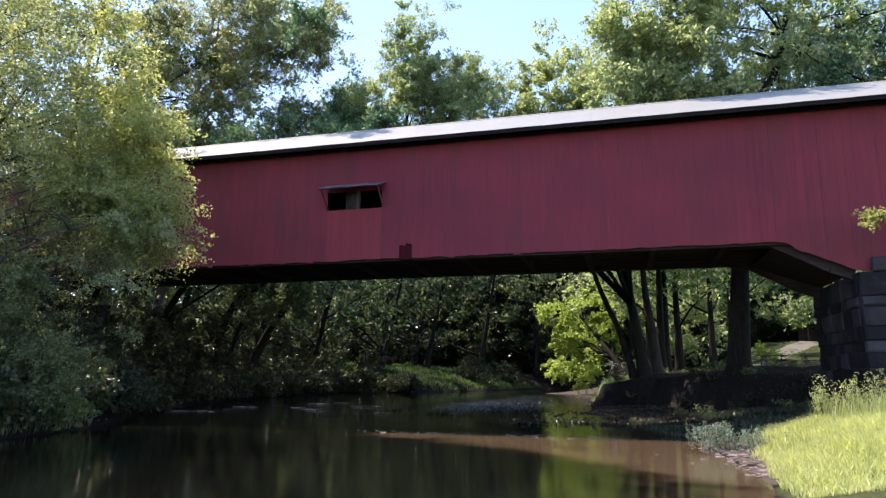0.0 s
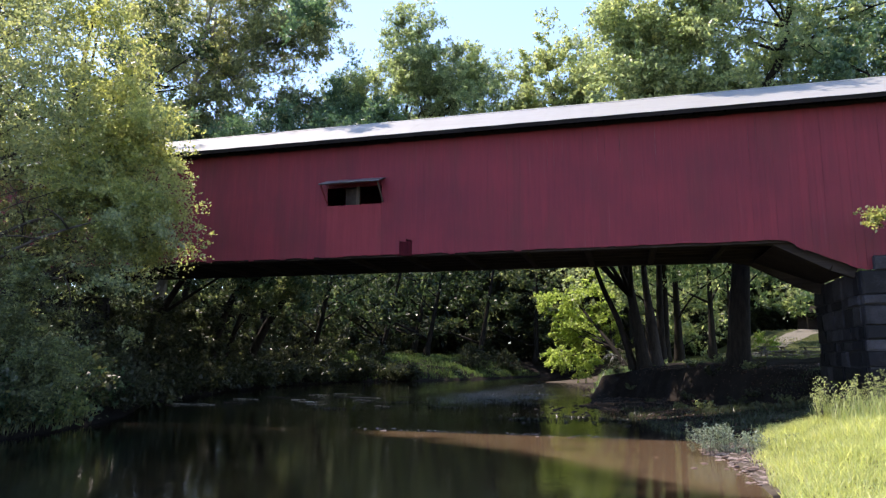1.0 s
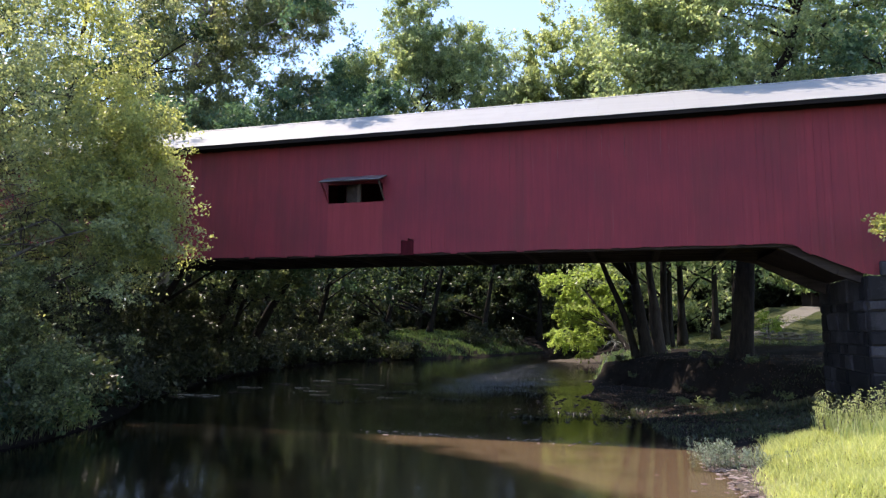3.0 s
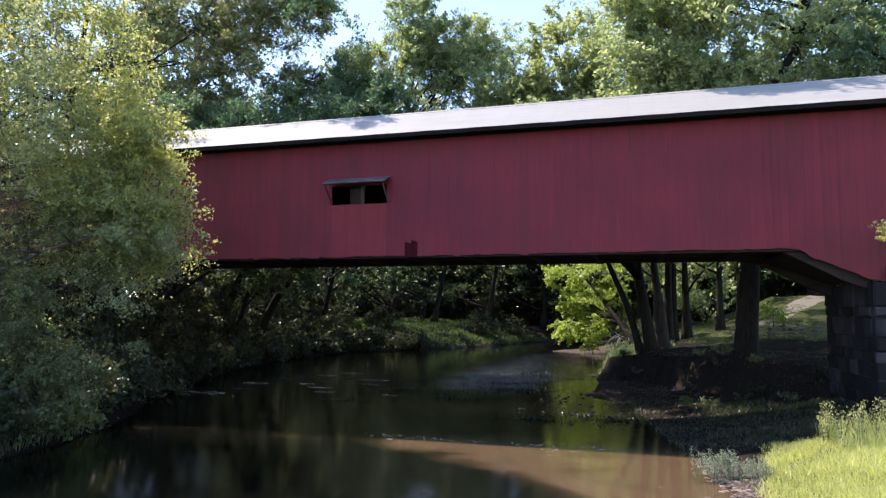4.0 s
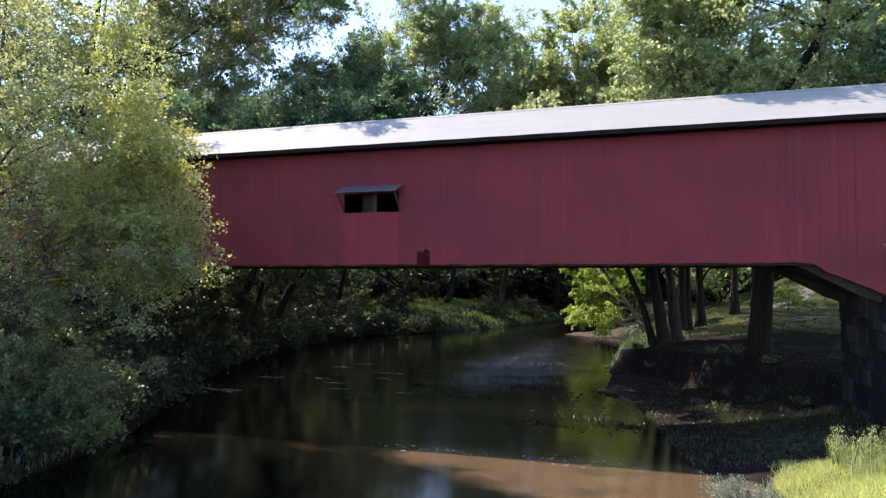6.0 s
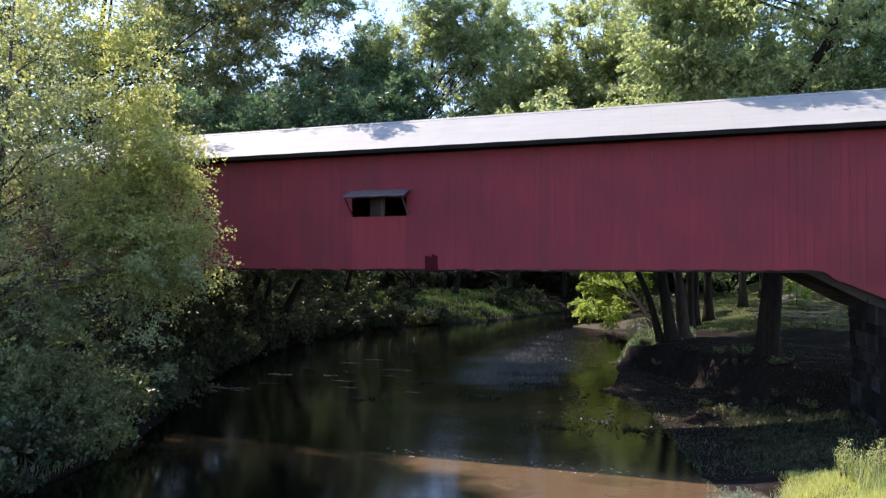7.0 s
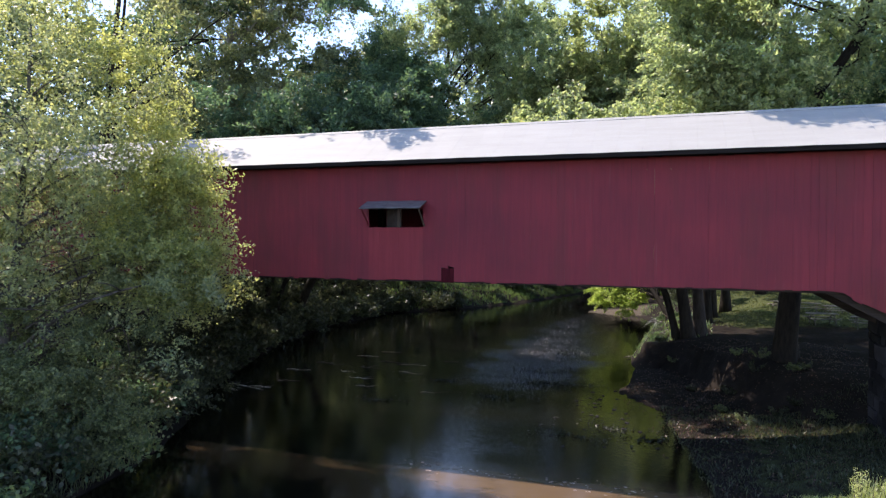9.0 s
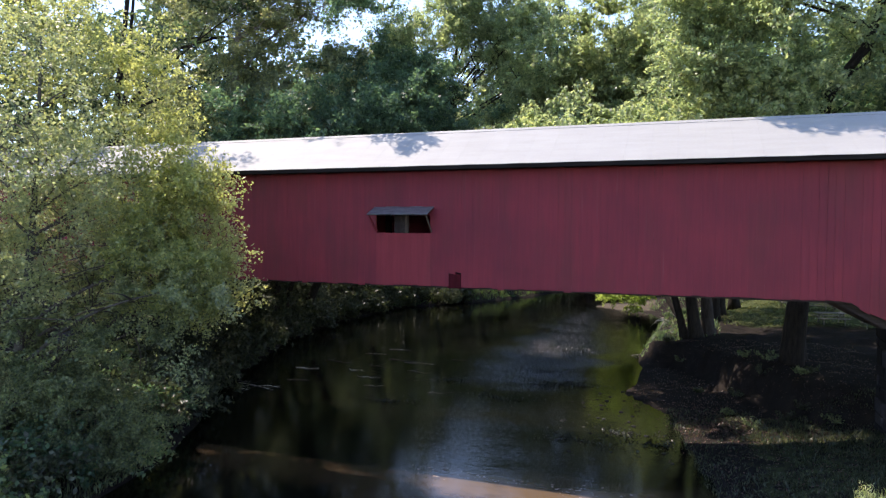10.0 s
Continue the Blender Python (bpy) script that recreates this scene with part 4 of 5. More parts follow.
# big tree right behind the pier
# added unseen: body at y 29.5 shades the roof, the last the bank
tree(20, (5.45, 37.4), [(5.7, 37.3, 5), (6.0, 37.0, 9), (6.4, 36.4, 14.6), (8.4, 36.2, 18.2), (9.6, 36, 25)], 0.63,
     [(5.2, 35.4, 20.5, 5.4, 3.2, 5.5, 3.2), (1.5, 34.4, 16.8, 2.4, 2.2, 3.4, 1.5), (11.4, 36.8, 18, 5, 3.0, 6.0, 2.6), (3.4, 34.6, 15.2, 3.2, 1.8, 2.2, 1.4), (1.0, 35.0, 20.5, 2.0, 2.6, 3.0, 1.0), (1.2, 29.5, 21.0, 2.6, 0.3, 0.5, 0.5), (1.0, 37.6, 13.0, 3.2, 2.2, 2.2, 0.8)],
     88000, 0.20, LEAF_FRESH, BARK, "huge creekside tree with a thick dark trunk and spreading crown", 0.75, 18, 680, hollow=0.1, flare=0.1)
tree(21, (6.15, 39.2), [(6.2, 39.2, 5), (6.6, 39.2, 10), (7.5, 39.4, 17)], 0.30,
     [(8, 40, 15, 4, 3, 4, 1)], 14000, 0.25, LEAF_DEEP, BARK, "dark trunk beside the huge tree", 1.2, 12, 70)
tree(22, (16.5, 37.0), [(16.3, 37, 8), (16, 36.8, 14), (15.5, 36.5, 22)], 0.5,
     [(16.5, 36.5, 18, 4.5, 3.4, 6, 3), (12.5, 35, 14.8, 3.5, 2.0, 2.4, 1)], 22000, 0.23, LEAF_DEEP, BARK, "broad green tree beyond the bridge", 1.2, 30, 140)

# overhanging tree on the far side of the bridge
# last body: loose unseen leaves added to cast a shadow spot on the roof
tree(23, (-30.5, 36.5), [(-28.5, 36.5, 5), (-25, 36.8, 10), (-21, 37.2, 14.5)], 0.34,
     [(-24.5, 36.5, 14.0, 4.5, 3.6, 3.0, 2), (-18.5, 37.6, 14.6, 4.0, 3.2, 2.8, 1.8), (-21, 35, 9.5, 3.5, 2.5, 2.2, 1), (-15.3, 29.2, 20.0, 0.5, 0.2, 0.2, 0.05)],
     40000, 0.21, LEAF_DEEP, BARK, "dark tree leaning over the creek behind the bridge", 0.95, 22, 150, hollow=0.25)
# woods on the far banks
rng = np.random.default_rng(77)
WOODS = [(-33, 33.5, 12), (-39, 36, 30), (-31, 47, 12), (-38, 50, 22), (-34, 57, 22), (-39, 62, 24), (-32.5, 66, 17), (-36, 74, 20), (-29, 78, 18), (-26, 87, 23), (-20, 93, 24), (-30, 94, 25), (-13, 101, 25), (-6, 104, 26), (1, 101, 25), (4.3, 60.0, 21), (3.0, 56.5, 20), (2.4, 51.5, 19), (9.6, 66.5, 22), (8.5, 74, 22), (2.5, 82, 21), (19, 48, 22), (17.5, 42, 21), (12, 86, 21), (11, 104, 18), (20, 110, 18), (29, 104, 18), (19, 70, 22), (27, 80, 20), (23, 56, 24), (-44, 30, 31), (-46, 44, 31), (-45, 56, 22), (-46, 70, 22), (-42, 84, 22), (-38, 100, 22), (-24, 104, 22), (36, 92, 18), (7, 94, 16), (27, 97, 15)]
for i, (x, y, h) in enumerate(WOODS):
    # mostly shaded leaf colours for x < 0, lit ones on the right bank
    mt = (LEAF_WOOD_SHADE, LEAF_WOOD_SHADE, LEAF_GREY, LEAF_WOOD_SHADE, LEAF_WOOD_SHADE)[i % 5] if x < 0 else (LEAF_FRESH, LEAF_MID)[i % 2]
    low = 0.30 if x < -10 or y > 90 else 0.52
    g = on_ground(x, y)
    r = h * rng.uniform(0.26, 0.33)
    dx, dy = rng.normal(size=2) * 0.6
    if x < -15 and y < 100:  # bank trees reach out over the creek
        dx += 4.0
        r *= 1.15
    tree(100 + i, (x, y), [(x + dx * 0.4, y + dy * 0.4, g + h * 0.35), (x + dx, y + dy, g + h * 0.9)], 0.16 + h * 0.012,
         [(x + dx, y + dy, g + h * 0.68, r, r, h * 0.32, 2), (x - dx * 2, y + dy * 2, g + h * low, r * 1.1, r, h * 0.2, 1.4)],
         6000 if 0 < x < 9 and 50 < y < 70 else 4400 if y > 60 or x > 10 else 8800, 0.48 if y > 60 else 0.31, mt, BARK, "leafy woodland tree on the creek bank", 1.3, 8, 64, group="bank woodland")
# shrubs along the left bank and the far shores
SHRUBS = [(-20.5, 19.5, 1.5), (-21.8, 23.0, 2.2), (-24.8, 27.5, 2.4), (-26.5, 31.5, 2.2), (-28.5, 35.5, 2.8), (-29.8, 39.5, 3.0), (-30.5, 43.5, 3.2), (-31.5, 48.5, 3.4), (-32, 54, 3.4), (-31.5, 60, 3.0), (-31, 66, 2.8), (-28, 73, 2.2), (-19.5, 85.5, 2.4), (-16, 92, 2.6), (-1, 93, 2.6), (0.8, 84, 2.2), (1.0, 76, 1.8), (-9, 100.5, 3), (-19.6, 15.6, 1.5), (-23.5, 20.5, 2.6), (-28, 29.5, 4.0), (-33, 40, 5), (-35, 46, 5.5), (-36, 56, 5.5), (-35, 64, 5), (-22.6, 25.0, 2.6), (-25.2, 24.2, 3.6), (-26.4, 27.6, 4.6), (-27.5, 32.5, 4.4), (-29.4, 37, 4.6), (-31.5, 43, 5.0), (-19.0, 12.8, 1.6), (-19.4, 17.6, 1.3), (-21.0, 21.4, 1.6), (-23.4, 28.6, 1.6), (-33.5, 51, 5.5), (-34, 60, 5.5), (-33, 70, 5), (-30, 84, 5), (-22, 98, 5), (-12, 106, 6), (-3, 107, 6), (6, 106, 6), (-38, 68, 6), (-36, 80, 6), (16, 108, 6)]
for y in np.arange(13, 72, 1.9):  # low growth hanging over the waterline
    SHRUBS.append((float(table_at(LEFT_SHORE, y)) - 0.9 + 0.5 * math.sin(y * 2.1), float(y), 1.35 + 0.4 * math.sin(y * 1.3)))
for i, (x, y, h) in enumerate(SHRUBS):
    g = max(on_ground(x, y), 0)
    # past the bridge's shadow edge the leaf colour itself holds the shade
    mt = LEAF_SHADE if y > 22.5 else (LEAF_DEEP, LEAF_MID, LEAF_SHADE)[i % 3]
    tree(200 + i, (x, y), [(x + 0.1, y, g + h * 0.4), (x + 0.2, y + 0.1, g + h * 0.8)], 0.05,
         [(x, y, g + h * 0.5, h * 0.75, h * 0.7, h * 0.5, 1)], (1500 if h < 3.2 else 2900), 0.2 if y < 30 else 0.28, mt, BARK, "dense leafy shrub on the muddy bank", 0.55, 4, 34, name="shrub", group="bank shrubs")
# the wood going on behind
rng = np.random.default_rng(88)
k = 76000
a = rng.uniform(-75, 60, k)
b = 112 + 14 * rng.random(k) + 3 * np.sin(a * 0.3)
c = rng.random(k) ** 0.85 * (np.interp(a, (-75, -40, -20), (31, 33, 40)) + 4 * np.sin(a * 0.21) + 3 * np.sin(a * 0.57 + 1)) + 2.0
tagged(new("far_woods", quads_mesh("far_woods", leaves(rng, np.stack([a, b, c], 1), 1.15, 0.6, small=True), LEAF_WOOD_SHADE)), "dense green woodland closing the valley", "woods", kind="stuff")
# upper part is unseen, raised so the creek mirrors foliage instead of sky
k = 26000
a = -62 + 9 * rng.random(k)
b = rng.uniform(20, 120, k)
c = rng.random(k) ** 0.8 * (31 + 4 * np.sin(b * 0.21)) + 2.0
tagged(new("side_woods", quads_mesh("side_woods", leaves(rng, np.stack([a, b, c], 1), 1.0, 0.6, small=True), LEAF_WOOD_SHADE)), "dense green woodland behind the bank trees", "woods", kind="stuff")
# thicket leaves take the shade-toned colour so the background stays dark
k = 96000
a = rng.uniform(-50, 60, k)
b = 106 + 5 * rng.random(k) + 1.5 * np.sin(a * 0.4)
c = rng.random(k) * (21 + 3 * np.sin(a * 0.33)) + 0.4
tagged(new("far_thicket", quads_mesh("far_thicket", leaves(rng, np.stack([a, b, c], 1), 1.0, 0.6, small=True), LEAF_SHADE)), "undergrowth along the far wood's edge in shade-darkened leaves", "undergrowth", kind="stuff")
# sapling by the pier
tree(31, (10.6, 23.2), [(10.4, 23.2, 3), (10.0, 23.2, 5.2), (9.2, 23.3, 6.6), (7.5, 23.35, 6.75)], 0.06,
     [(8.2, 23.3, 6.75, 0.9, 0.4, 0.25, 1), (10, 23, 7.2, 1.4, 0.8, 0.7, 1), (9.2, 23.3, 7.0, 0.8, 0.4, 0.3, 0.6)], 1100, 0.13, LEAF_YEL, BARK_GREY, "slender sapling with golden leaves beside the stone pier", 0.35, 10, 16)


# ---- grass, weeds and stones ----
def blades(seed, xs, ys, count, tall, wide, material, name, label, keep=None, droop=0.35):
    rng = np.random.default_rng(seed)
    x, y = rng.uniform(*xs, count), rng.uniform(*ys, count)
    if keep is not None:
        k = keep(x, y, rng)
        x, y = x[k], y[k]
    n = len(x)
    z = terrain(x, y)
    h = tall * rng.uniform(0.5, 1.25, n) * (0.75 + 0.35 * wave(x, y, 1.1, 6))
    a = rng.uniform(0, 2 * math.pi, n)
    s = np.stack([np.cos(a), np.sin(a), 0 * a], 1) * (wide * rng.uniform(0.6, 1.4, n))[:, None]
    b = np.stack([x, y, z - 0.02], 1)
    d = rng.normal(size=(n, 2)) * droop
    tip = b + np.stack([d[:, 0] * h, d[:, 1] * h, h], 1)
    mid = b + np.stack([d[:, 0] * h * 0.3, d[:, 1] * h * 0.3, h * 0.55], 1)
    co = np.stack([b, mid + s, tip, mid - s], 1)
    ob = new(name, quads_mesh(name, co, material))
    return tagged(ob, label, "grass", kind="stuff")


def meadow(x, y, rng):
    return (x > 2.5 + 0.15 * np.clip(y - 14.25, -1, 9) + 0.16 * wave(x, y, 1.6, 2) + 0.2 * rng.normal(size=len(x)) * 0.5) & (terrain(x, y) > 0.03)


# bright blades stop at the bridge's shadow edge; shade-toned ones follow past it
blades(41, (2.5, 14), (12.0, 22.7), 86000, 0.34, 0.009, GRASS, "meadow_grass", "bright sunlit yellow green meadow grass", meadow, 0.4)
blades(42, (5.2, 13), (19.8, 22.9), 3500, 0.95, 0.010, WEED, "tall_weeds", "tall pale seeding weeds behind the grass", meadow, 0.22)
# bridge shade is put into this grass's colour
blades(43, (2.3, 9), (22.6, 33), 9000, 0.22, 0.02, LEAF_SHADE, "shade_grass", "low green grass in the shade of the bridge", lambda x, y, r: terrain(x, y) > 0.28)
blades(44, (-33, -12), (64, 97), 22000, 0.45, 0.05, BANK_GRASS, "bank_grass", "green grass on the far creek bank", lambda x, y, r: terrain(x, y) > 0.12)
blades(47, (-3.0, 2.6), (45.2, 74), 9000, 0.38, 0.03, LEAF_MID, "bank_herbs", "rank green growth along the cut bank", lambda x, y, r: (terrain(x, y) > 0.12) & (r.random(len(x)) < 0.25 + 0.6 * (wave(x, y, 0.8, 9) > -0.1)), 0.5)
# same shade-darkened colour as the grass under the bridge
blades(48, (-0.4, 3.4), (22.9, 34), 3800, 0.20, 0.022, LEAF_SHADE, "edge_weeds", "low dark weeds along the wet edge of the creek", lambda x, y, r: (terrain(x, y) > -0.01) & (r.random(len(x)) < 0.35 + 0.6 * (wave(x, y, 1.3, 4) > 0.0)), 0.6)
blades(46, (-23, -15.5), (11, 21), 9000, 0.4, 0.02, LEAF_GREY, "shore_grass", "rank grass on the near creek bank", lambda x, y, r: (terrain(x, y) > 0.04) & (x < -14))
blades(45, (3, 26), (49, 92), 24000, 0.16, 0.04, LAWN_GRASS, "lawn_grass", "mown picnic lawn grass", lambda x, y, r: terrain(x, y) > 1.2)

rng = np.random.default_rng(52)
for k in range(34):
    x, y = rng.uniform(5.1, 9.8), rng.uniform(20.0, 22.5)
    g = on_ground(x, y)
    weed = thing("weed_plant", "tall leafy weed with pale seed heads among the grass", "weed", "leafy weeds", at=(x, y, g))
    st, ps = Shape(), []
    for j in range(4):
        h = rng.uniform(0.6, 1.25)
        ex, ey = rng.normal(0, 0.16, 2)
        st.tube([(0, 0, 0), (ex * 0.4, ey * 0.4, h * 0.5), (ex, ey, h)], [0.010, 0.008, 0.004], 4)
        for q in range(42):
            f = rng.uniform(0.25, 1.05)
            ps.append((ex * f * f + rng.normal(0, 0.05), ey * f * f + rng.normal(0, 0.05), h * f))
    part("stem", st, BARK_GREY, weed)
    part("leaf_sprays", quads_mesh("leaf_sprays", leaves(rng, np.array(ps), 0.085, 0.5, 0.27), WEED), WEED, weed)["kind"] = "stuff"

# low plants and litter in the shade under the bridge, half in shade-toned leaves
for k, (x, y, w) in enumerate([(2.9, 36.0, 0.45), (5.6, 35.4, 0.5), (6.1, 35.5, 0.45), (4.4, 37.0, 0.7), (4.0, 36.2, 0.6), (3.2, 31.5, 0.5), (4.6, 32.6, 0.5), (2.4, 33.6, 0.35), (5.4, 33.4, 0.5), (6.4, 32.0, 0.5), (1.2, 37.5, 0.3), (3.4, 38.4, 0.4), (-0.6, 44.6, 0.5), (0.2, 43.2, 0.4)]):
    r2 = np.random.default_rng(400 + k)
    g = on_ground(x, y)
    fern = thing("ground_plant", "low leafy plant in the shade under the bridge", "plant", "shade plants", at=(x, y, g))
    st, ps = Shape(), []
    for j in range(9):
        a = r2.uniform(0, 6.28)
        ex, ey, ez = w * math.cos(a) * r2.uniform(0.4, 1), w * math.sin(a) * r2.uniform(0.4, 1), w * r2.uniform(0.4, 0.9)
        st.tube([(0, 0, 0), (ex * 0.5, ey * 0.5, ez * 0.8), (ex, ey, ez)], [0.008, 0.006, 0.003], 4)
        for q in range(22):
            f = r2.uniform(0.3, 1.05)
            ps.append((ex * f + r2.normal(0, 0.05), ey * f + r2.normal(0, 0.05), max(ez * f + r2.normal(0, 0.03), 0.04)))
    part("stem", st, BARK_GREY, fern)
    part("leaf_sprays", quads_mesh("leaf_sprays", leaves(r2, np.array(ps), 0.13, 0.6, 0.5), (LEAF_SHADE, LEAF_GREY)[k % 2]), (LEAF_SHADE, LEAF_GREY)[k % 2], fern)["kind"] = "stuff"

willow = thing("willow_shrub", "small silvery blue green shrub on the gravel edge", "shrub", at=(2.35, 19.6, 0))
rng = np.random.default_rng(51)
pos = []
for k in range(46):
    bx, by = rng.normal(0, 0.42), rng.normal(0, 0.28)
    if k > 34:
        bx += 1.0
    ex, ey, ez = bx + rng.normal(0, 0.16), by + rng.normal(0, 0.14), rng.uniform(0.4, 0.78) * (0.8 if k > 34 else 1)
    part("stem", Shape().tube([(bx, by, 0), (bx * 0.6 + ex * 0.4, by, ez * 0.5), (ex, ey, ez)], [0.008, 0.006, 0.003], 4), BARK_GREY, willow)
    for j in range(85):
        f = rng.uniform(0.15, 1.0)
        pos.append((bx + (ex - bx) * f + rng.normal(0, 0.055), by + (ey - by) * f + rng.normal(0, 0.055), max(ez * f + rng.normal(0, 0.03), 0.03)))
part("foliage", quads_mesh("foliage", leaves(rng, np.array(pos), 0.068, 0.3, 0.26), LEAF_BLUE), LEAF_BLUE, willow)


def pebble(rng, x, y, z, r, flat):
    """A worn stone: a twelve-sided lump, squashed and turned."""
    s = Shape()
    a0 = rng.uniform(0, 6.28)
    rings = [(-0.55, 0.62), (0.0, 1.0), (0.45, 0.78), (0.62, 0.35)]
    for h, w in rings:
        for k in range(7):
            a = a0 + 2 * math.pi * k / 7
            q = r * w * rng.uniform(0.8, 1.15)
            s.v.append((x + q * math.cos(a) * 1.25, y + q * math.sin(a) * 0.9, z + h * r * flat))
    for i in range(3):
        for k in range(7):
            s.f.append((i * 7 + k, i * 7 + (k + 1) % 7, (i + 1) * 7 + (k + 1) % 7, (i + 1) * 7 + k))
    s.f.append(tuple(21 + k for k in range(7)))
    s.f.append(tuple(range(6, -1, -1)))
    return s


rng = np.random.default_rng(61)
STONES = [(0.66, 18.4, 0.11), (1.95, 20.4, 0.10), (2.35, 17.3, 0.13), (2.55, 18.0, 0.16), (2.1, 17.0, 0.15), (2.75, 18.9, 0.14), (2.9, 17.6, 0.16), (2.6, 16.6, 0.17), (2.25, 16.3, 0.14), (3.0, 16.2, 0.15), (3.05, 14.7, 0.2), (1.7, 17.7, 0.12), (2.9, 19.6, 0.18), (3.2, 18.6, 0.14), (2.3, 18.8, 0.14), (1.4, 16.9, 0.11), (3.1, 15.4, 0.16)]
for x, y, r in STONES:
    r *= rng.uniform(0.35, 0.8)
    z = max(on_ground(x, y), -0.03) + r * 0.2
    tagged(part("river_stone", pebble(rng, x, y, z, r, 0.8), PEBBLE, None, smooth=False), "pale worn river stone at the water's edge", "stone", "river stones")
small = Shape()
for k in range(900):
    x, y = rng.uniform(1.7, 3.4), rng.uniform(15.0, 21.0)
    z = on_ground(x, y)
    if z > -0.1:
        p = pebble(rng, x, y, max(z, -0.02), 0.018 + 0.07 * rng.random() ** 2.5, 0.6)
        n = len(small.v)
        small.v += p.v
        small.f += [tuple(i + n for i in q) for q in p.f]
for k in range(260):
    x, y = rng.uniform(-9.3, 0), rng.normal(22.6, 0.25)
    p = pebble(rng, x, y, -0.01, (0.012 + 0.05 * rng.random() ** 3) * (1.4 if x < -7.6 else 1), 0.7)
    n = len(small.v)
    small.v += p.v
    small.f += [tuple(i + n for i in q) for q in p.f]
tagged(part("gravel", small, GRAVEL, None), "scattered gravel along the water's edge", "gravel", kind="stuff")

snags = Shape()
for k in range(110):
    x, y = rng.uniform(-5.0, 0.8), rng.uniform(26, 37)
    p = pebble(rng, x, y, -0.01, 0.03 + 0.08 * rng.random() ** 2, 0.9)
    n = len(snags.v)
    snags.v += p.v
    snags.f += [tuple(i + n for i in q) for q in p.f]
tagged(part("creek_cobbles", snags, stone_mat("wet_dark_cobble", (0.010, 0.009, 0.008), (0.02, 0.018, 0.016), (0.04, 0.036, 0.032), rand_island, 3), None), "dark wet cobbles breaking the shaded water", "cobbles", kind="stuff")

# driftwood
def driftwood(seed, x, y, ln, turn, label):
    rng = np.random.default_rng(seed)
    ob = thing("driftwood", label, "branch", "driftwood", at=(x, y, 0))
    s = Shape()
    c, d = math.cos(turn), math.sin(turn)
    line = [(t * ln * 1.35 * c + 0.08 * rng.normal(), t * ln * 1.35 * d + 0.10 * rng.normal(), 0.014 + 0.012 * math.sin(3 * t) + 0.008 * rng.normal()) for t in (0, 0.2, 0.45, 0.7, 1.0)]
    s.tube(line, [0.019, 0.022, 0.018, 0.013, 0.006], 6)
    part("stem", s, BARK_SYC if seed % 3 else BARK_GREY, ob, smooth=True)
    for k in range(4):
        p = line[1 + k % 4]
        e = (p[0] + rng.normal(0, 0.35), p[1] + rng.normal(0, 0.3), abs(p[2] + rng.uniform(0.0, 0.12)))
        part("twig", Shape().tube([p, e], [0.012, 0.005], 5), BARK_GREY, ob)
    return ob


for i, (x, y, ln, a) in enumerate([(-24.6, 32.1, 1.6, -0.2), (-23.4, 31.6, 2.4, -0.3), (-22.0, 31.2, 1.1, 0.1), (-18, 40.5, 1.8, -0.15), (-16.6, 39.8, 1.4, 0.05), (-20.5, 41.6, 1.2, 0.1), (-21.8, 38.6, 1.5, -0.2), (-17.8, 35.2, 1.0, 0.0), (-19.6, 43.5, 1.3, 0.1), (-2.6, 46.6, 1.2, 1.2), (-3.0, 47.2, 1.4, 0.9), (-23.0, 30.4, 0.9, -0.1), (-21.2, 33.0, 0.8, 0.2), (-19.2, 36.8, 0.9, -0.1), (-16.4, 33.4, 0.7, 0.1), (-18.6, 38.2, 0.8, 0.0), (-15.4, 37.6, 0.9, -0.2), (-22.4, 36.0, 1.1, 0.1), (-14.2, 41.6, 0.8, 0.1), (-12.6, 33.2, 0.6, 0.1)]):
    driftwood(300 + i, x, y, ln, a, "bleached driftwood branch snagged in the shallow creek")


# ---- picnic tables ----
def picnic_table():
    ob = thing("picnic_table", "weathered wooden picnic table with benches on the lawn", "picnic table", "picnic tables")
    for k in range(5):
        part("tabletop_plank", Shape().box(-0.92, 0.92, -0.37 + k * 0.15, -0.23 + k * 0.15, 0.71, 0.75), TABLEWOOD, ob)
    for sgn in (-1, 1):
        for k in range(2):
            y = sgn * (0.62 + 0.14 * k)
            part("bench_plank", Shape().box(-0.92, 0.92, y - 0.065, y + 0.065, 0.42, 0.46), TABLEWOOD, ob)
    for x in (-0.62, 0.62):
        part("crossbar", Shape().box(x - 0.02, x + 0.02, -0.80, 0.80, 0.33, 0.418), TABLEWOOD, ob)
        part("top_batten", Shape().box(x - 0.02, x + 0.02, -0.36, 0.36, 0.62, 0.708), TABLEWOOD, ob)
        for sgn in (-1, 1):
            part("leg", Shape().beam((x + 0.045, sgn * 0.62, 0.0), (x + 0.045, sgn * 0.24, 0.70), 0.09, 0.04, (1, 0, 0)), TABLEWOOD, ob)
    return ob


first = picnic_table()
SPOTS = [(9.4, 49.4, 8), (11.8, 48.6, -6), (9.9, 57.6, -12), (11.7, 56.8, 10), (13.6, 61.0, -5), (14.4, 71.0, 4), (17.4, 72.0, -8), (8.8, 61.5, 20)]
for i, (x, y, a) in enumerate(SPOTS):
    m = pose(x, y, on_ground(x, y) - 0.01, 0, 0, a)
    if i:
        copy_thing(first, m)
    else:
        first.matrix_basis = m

# ---- roots, weed beds, the lane and the shed ----
rng = np.random.default_rng(71)
roots = thing("root_tangle", "bleached bare roots hanging from the undercut creek bank", "roots", at=(-0.6, 46.6, 1.75))
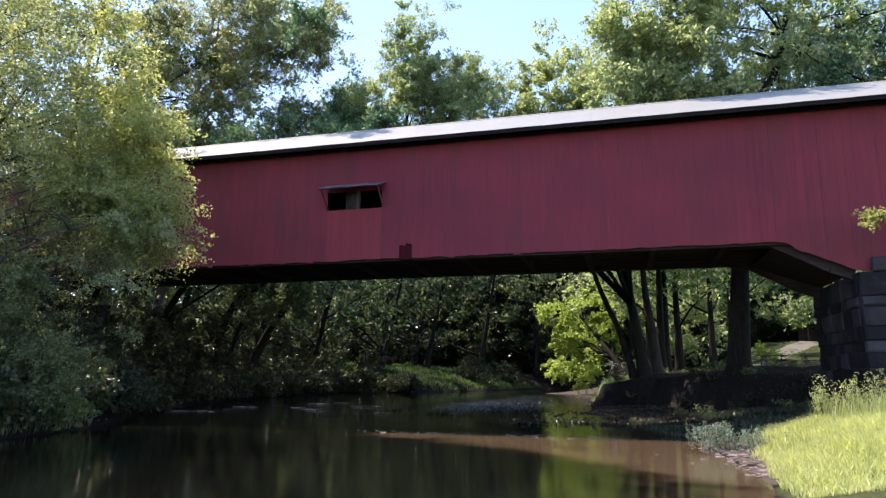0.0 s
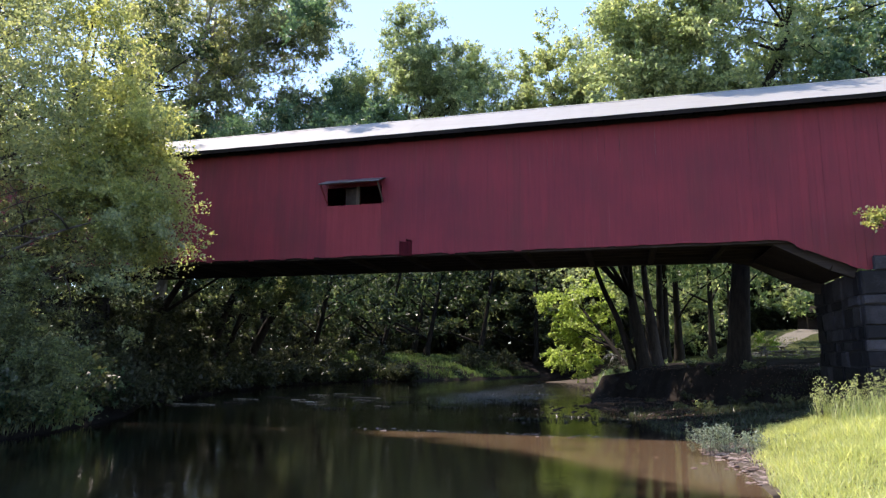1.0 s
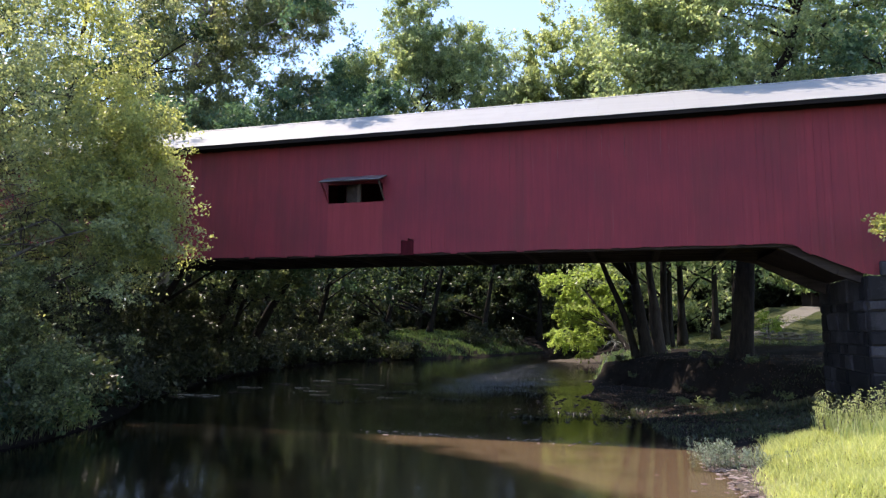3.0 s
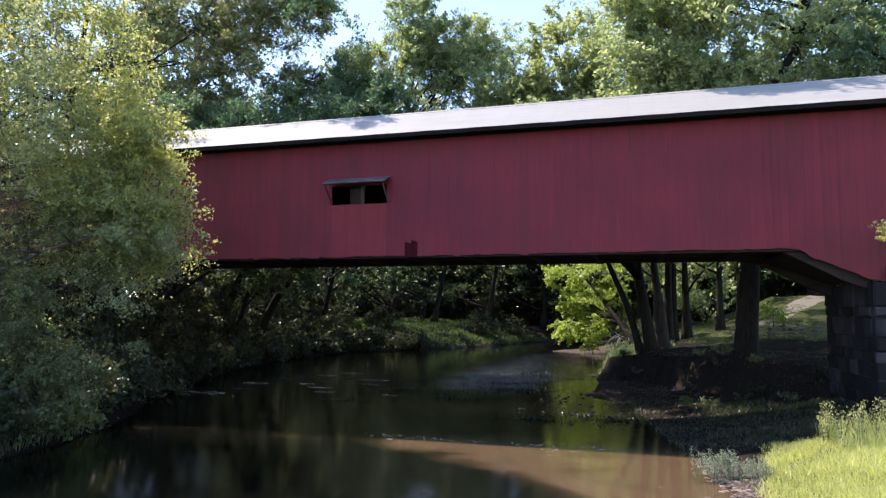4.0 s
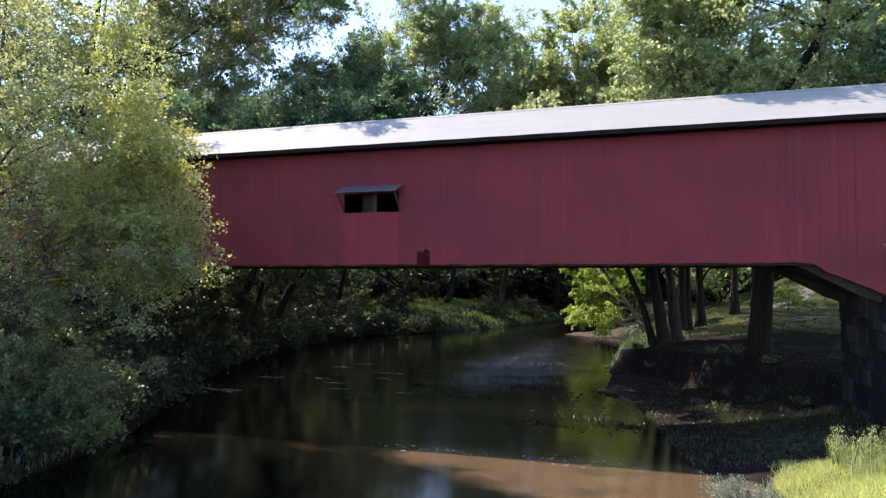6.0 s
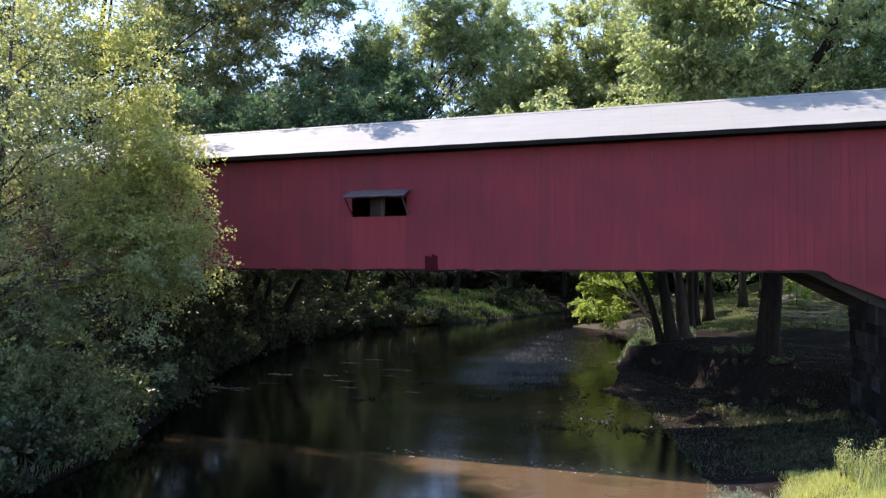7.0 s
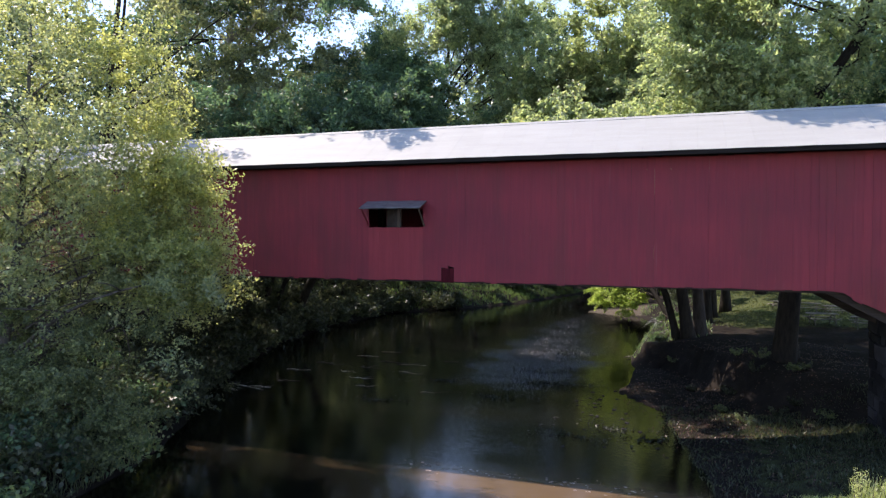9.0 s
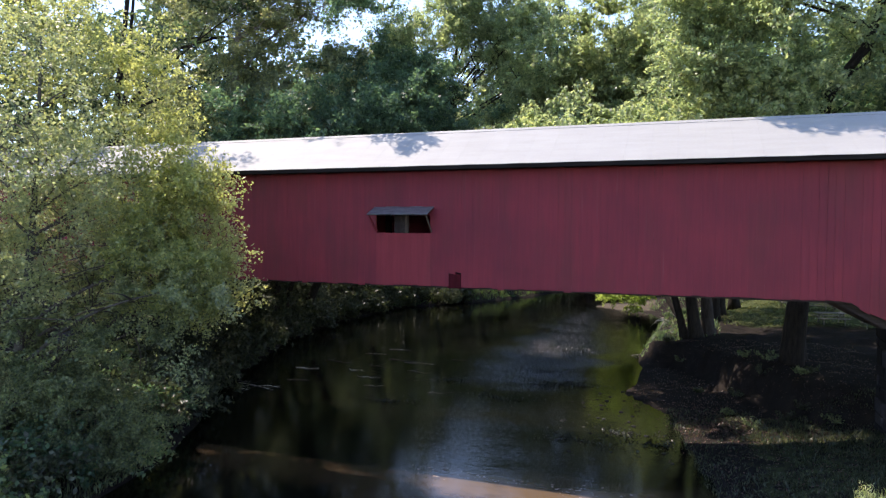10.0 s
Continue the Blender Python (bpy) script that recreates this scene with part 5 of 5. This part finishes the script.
for k in range(22):
    a = Vector((rng.uniform(-0.5, 0.5), rng.uniform(-0.4, 0.3), rng.uniform(-0.3, 1.2)))
    e = a + Vector((rng.uniform(-0.9, -0.1), rng.uniform(-0.5, 0.5), rng.uniform(-0.8, 0.4)))
    line = bend(a, e, 0.12, rng, 5)
    part("root", Shape().tube(line, [0.032 * (1 - 0.15 * j) * rng.uniform(0.5, 1.0) for j in range(6)], 5), BARK_SYC, roots, smooth=True)
bed = []
WEEDBED = leaf_mat("wet_waterweed", (0.006, 0.009, 0.006), (0.012, 0.018, 0.010), (0.028, 0.036, 0.018), None, 0.2)
for cx, cy, rx, ry in ((-5.8, 37.5, 2.2, 0.5), (-7.0, 37.0, 1.2, 0.3), (-7.6, 40.6, 1.6, 0.35), (-2.2, 29.8, 1.3, 0.3), (-3.8, 27.9, 1.6, 0.22), (-0.6, 28.6, 1.3, 0.3), (-8.6, 33.6, 1.4, 0.3), (-12.2, 36.2, 1.6, 0.35), (-6.6, 47.6, 1.7, 0.4), (-14, 31, 1.4, 0.25)):
    n = int(260 * rx * ry) + 40
    g = rng.normal(size=(n, 2)) * 0.55 * rng.choice((0.5, 1.0, 1.9), size=(n, 1))
    bed.append(np.stack([cx + g[:, 0] * rx, cy + g[:, 1] * ry * 1.8 + 0.25 * np.sin(g[:, 0] * 2.3 + cx), 0.012 + 0.03 * rng.random(n)], 1))
tagged(new("waterweed", quads_mesh("waterweed", leaves(rng, np.concatenate(bed), 0.15, 1.6, 0.35), WEEDBED)), "dark weed beds lying on the shallow creek", "water weed", kind="stuff")


def shed(x, y, w, d, turn):
    """A low park shelter: posts, plank walls at the back, a wide dark roof."""
    g = on_ground(x, y)
    ob = thing("picnic_shelter", "low dark-roofed wooden shelter at the edge of the picnic lawn", "shelter")
    part("back_wall", Shape().box(-w / 2, w / 2, d / 2 - 0.08, d / 2, 0, 2.25), TIMBER, ob)
    for px in (-w / 2 + 0.1, 0, w / 2 - 0.1):
        part("post", Shape().box(px - 0.07, px + 0.07, -d / 2 + 0.05, -d / 2 + 0.19, 0, 2.25), PLANKWOOD, ob)
    part("tie_beam", Shape().box(-w / 2, w / 2, -d / 2 + 0.04, -d / 2 + 0.2, 2.252, 2.42), BLACKISH, ob)
    for s in (-1, 1):
        part("roof_slope", Shape().hexa([Vector((u, v, z)) for u in (-w / 2 - 0.4, w / 2 + 0.4) for v, z in ((s * (d / 2 + 0.45), 2.30), (s * (d / 2 + 0.45), 2.40), (0.0, 3.30), (0.0, 3.40))]), BLACKISH, ob, "dark shingled slope")
    ob.matrix_basis = pose(x, y, g - 0.03, 0, 0, turn)
    return ob


shed(25.4, 101.0, 4.6, 3.2, 8)
lane = Shape()
n = 40
for i in range(n + 1):
    f = i / n
    for w in (-1.5, -0.5, 0.5, 1.5):
        x = 11.0 + 18.0 * f + 0.6 * w + 0.5 * math.sin(f * 7)
        y = 79.0 + 26.0 * f - 0.8 * w
        lane.v.append((x, y, on_ground(x, y) + 0.03))
for i in range(n):
    for k in range(3):
        a = i * 4 + k
        lane.f.append((a, a + 1, a + 5, a + 4))
tree(32, (13.8, 76.0), [(13.8, 76, 4.0), (13.9, 76, 4.8)], 0.06, [(13.8, 76, 4.2, 0.9, 0.8, 0.9, 1)], 900, 0.22, LEAF_LIME, BARK, "small sunlit yellow green bush on the lawn", 0.4, 5, 20, name="shrub")
tagged(part("lane", lane, stone_mat("lane_gravel", (0.085, 0.077, 0.064), (0.15, 0.137, 0.115), (0.25, 0.23, 0.195), rand_island, 4), None), "pale gravel lane past the picnic lawn", "lane", kind="structure")

# fallen leaves on the shaded bank
LITTER = leaf_mat("fallen_leaves", (0.035, 0.018, 0.012), (0.085, 0.042, 0.03), (0.15, 0.088, 0.066), (0.22, 0.155, 0.12), 0.2)
rng = np.random.default_rng(93)
k = 14000
a, b = rng.uniform(-2.5, 9.5, k), rng.uniform(22.6, 44, k)
a[:4000], b[:4000] = rng.normal(1.4, 1.3, 4000), rng.normal(31.6, 1.2, 4000)
c = terrain(a, b)
ok = (c > -0.35) & (rng.random(k) < (0.35 + 0.6 * (wave(a, b, 0.9, 5) > 0.1)) * np.where(c < 0.03, 0.10, 1))
c = np.maximum(c, 0)
tagged(new("leaf_litter", quads_mesh("leaf_litter", leaves(rng, np.stack([a, b, c + 0.015], 1)[ok], 0.085, 2.5, 0.6), LITTER)), "brown fallen leaves on the bare bank", "leaf litter", kind="stuff")
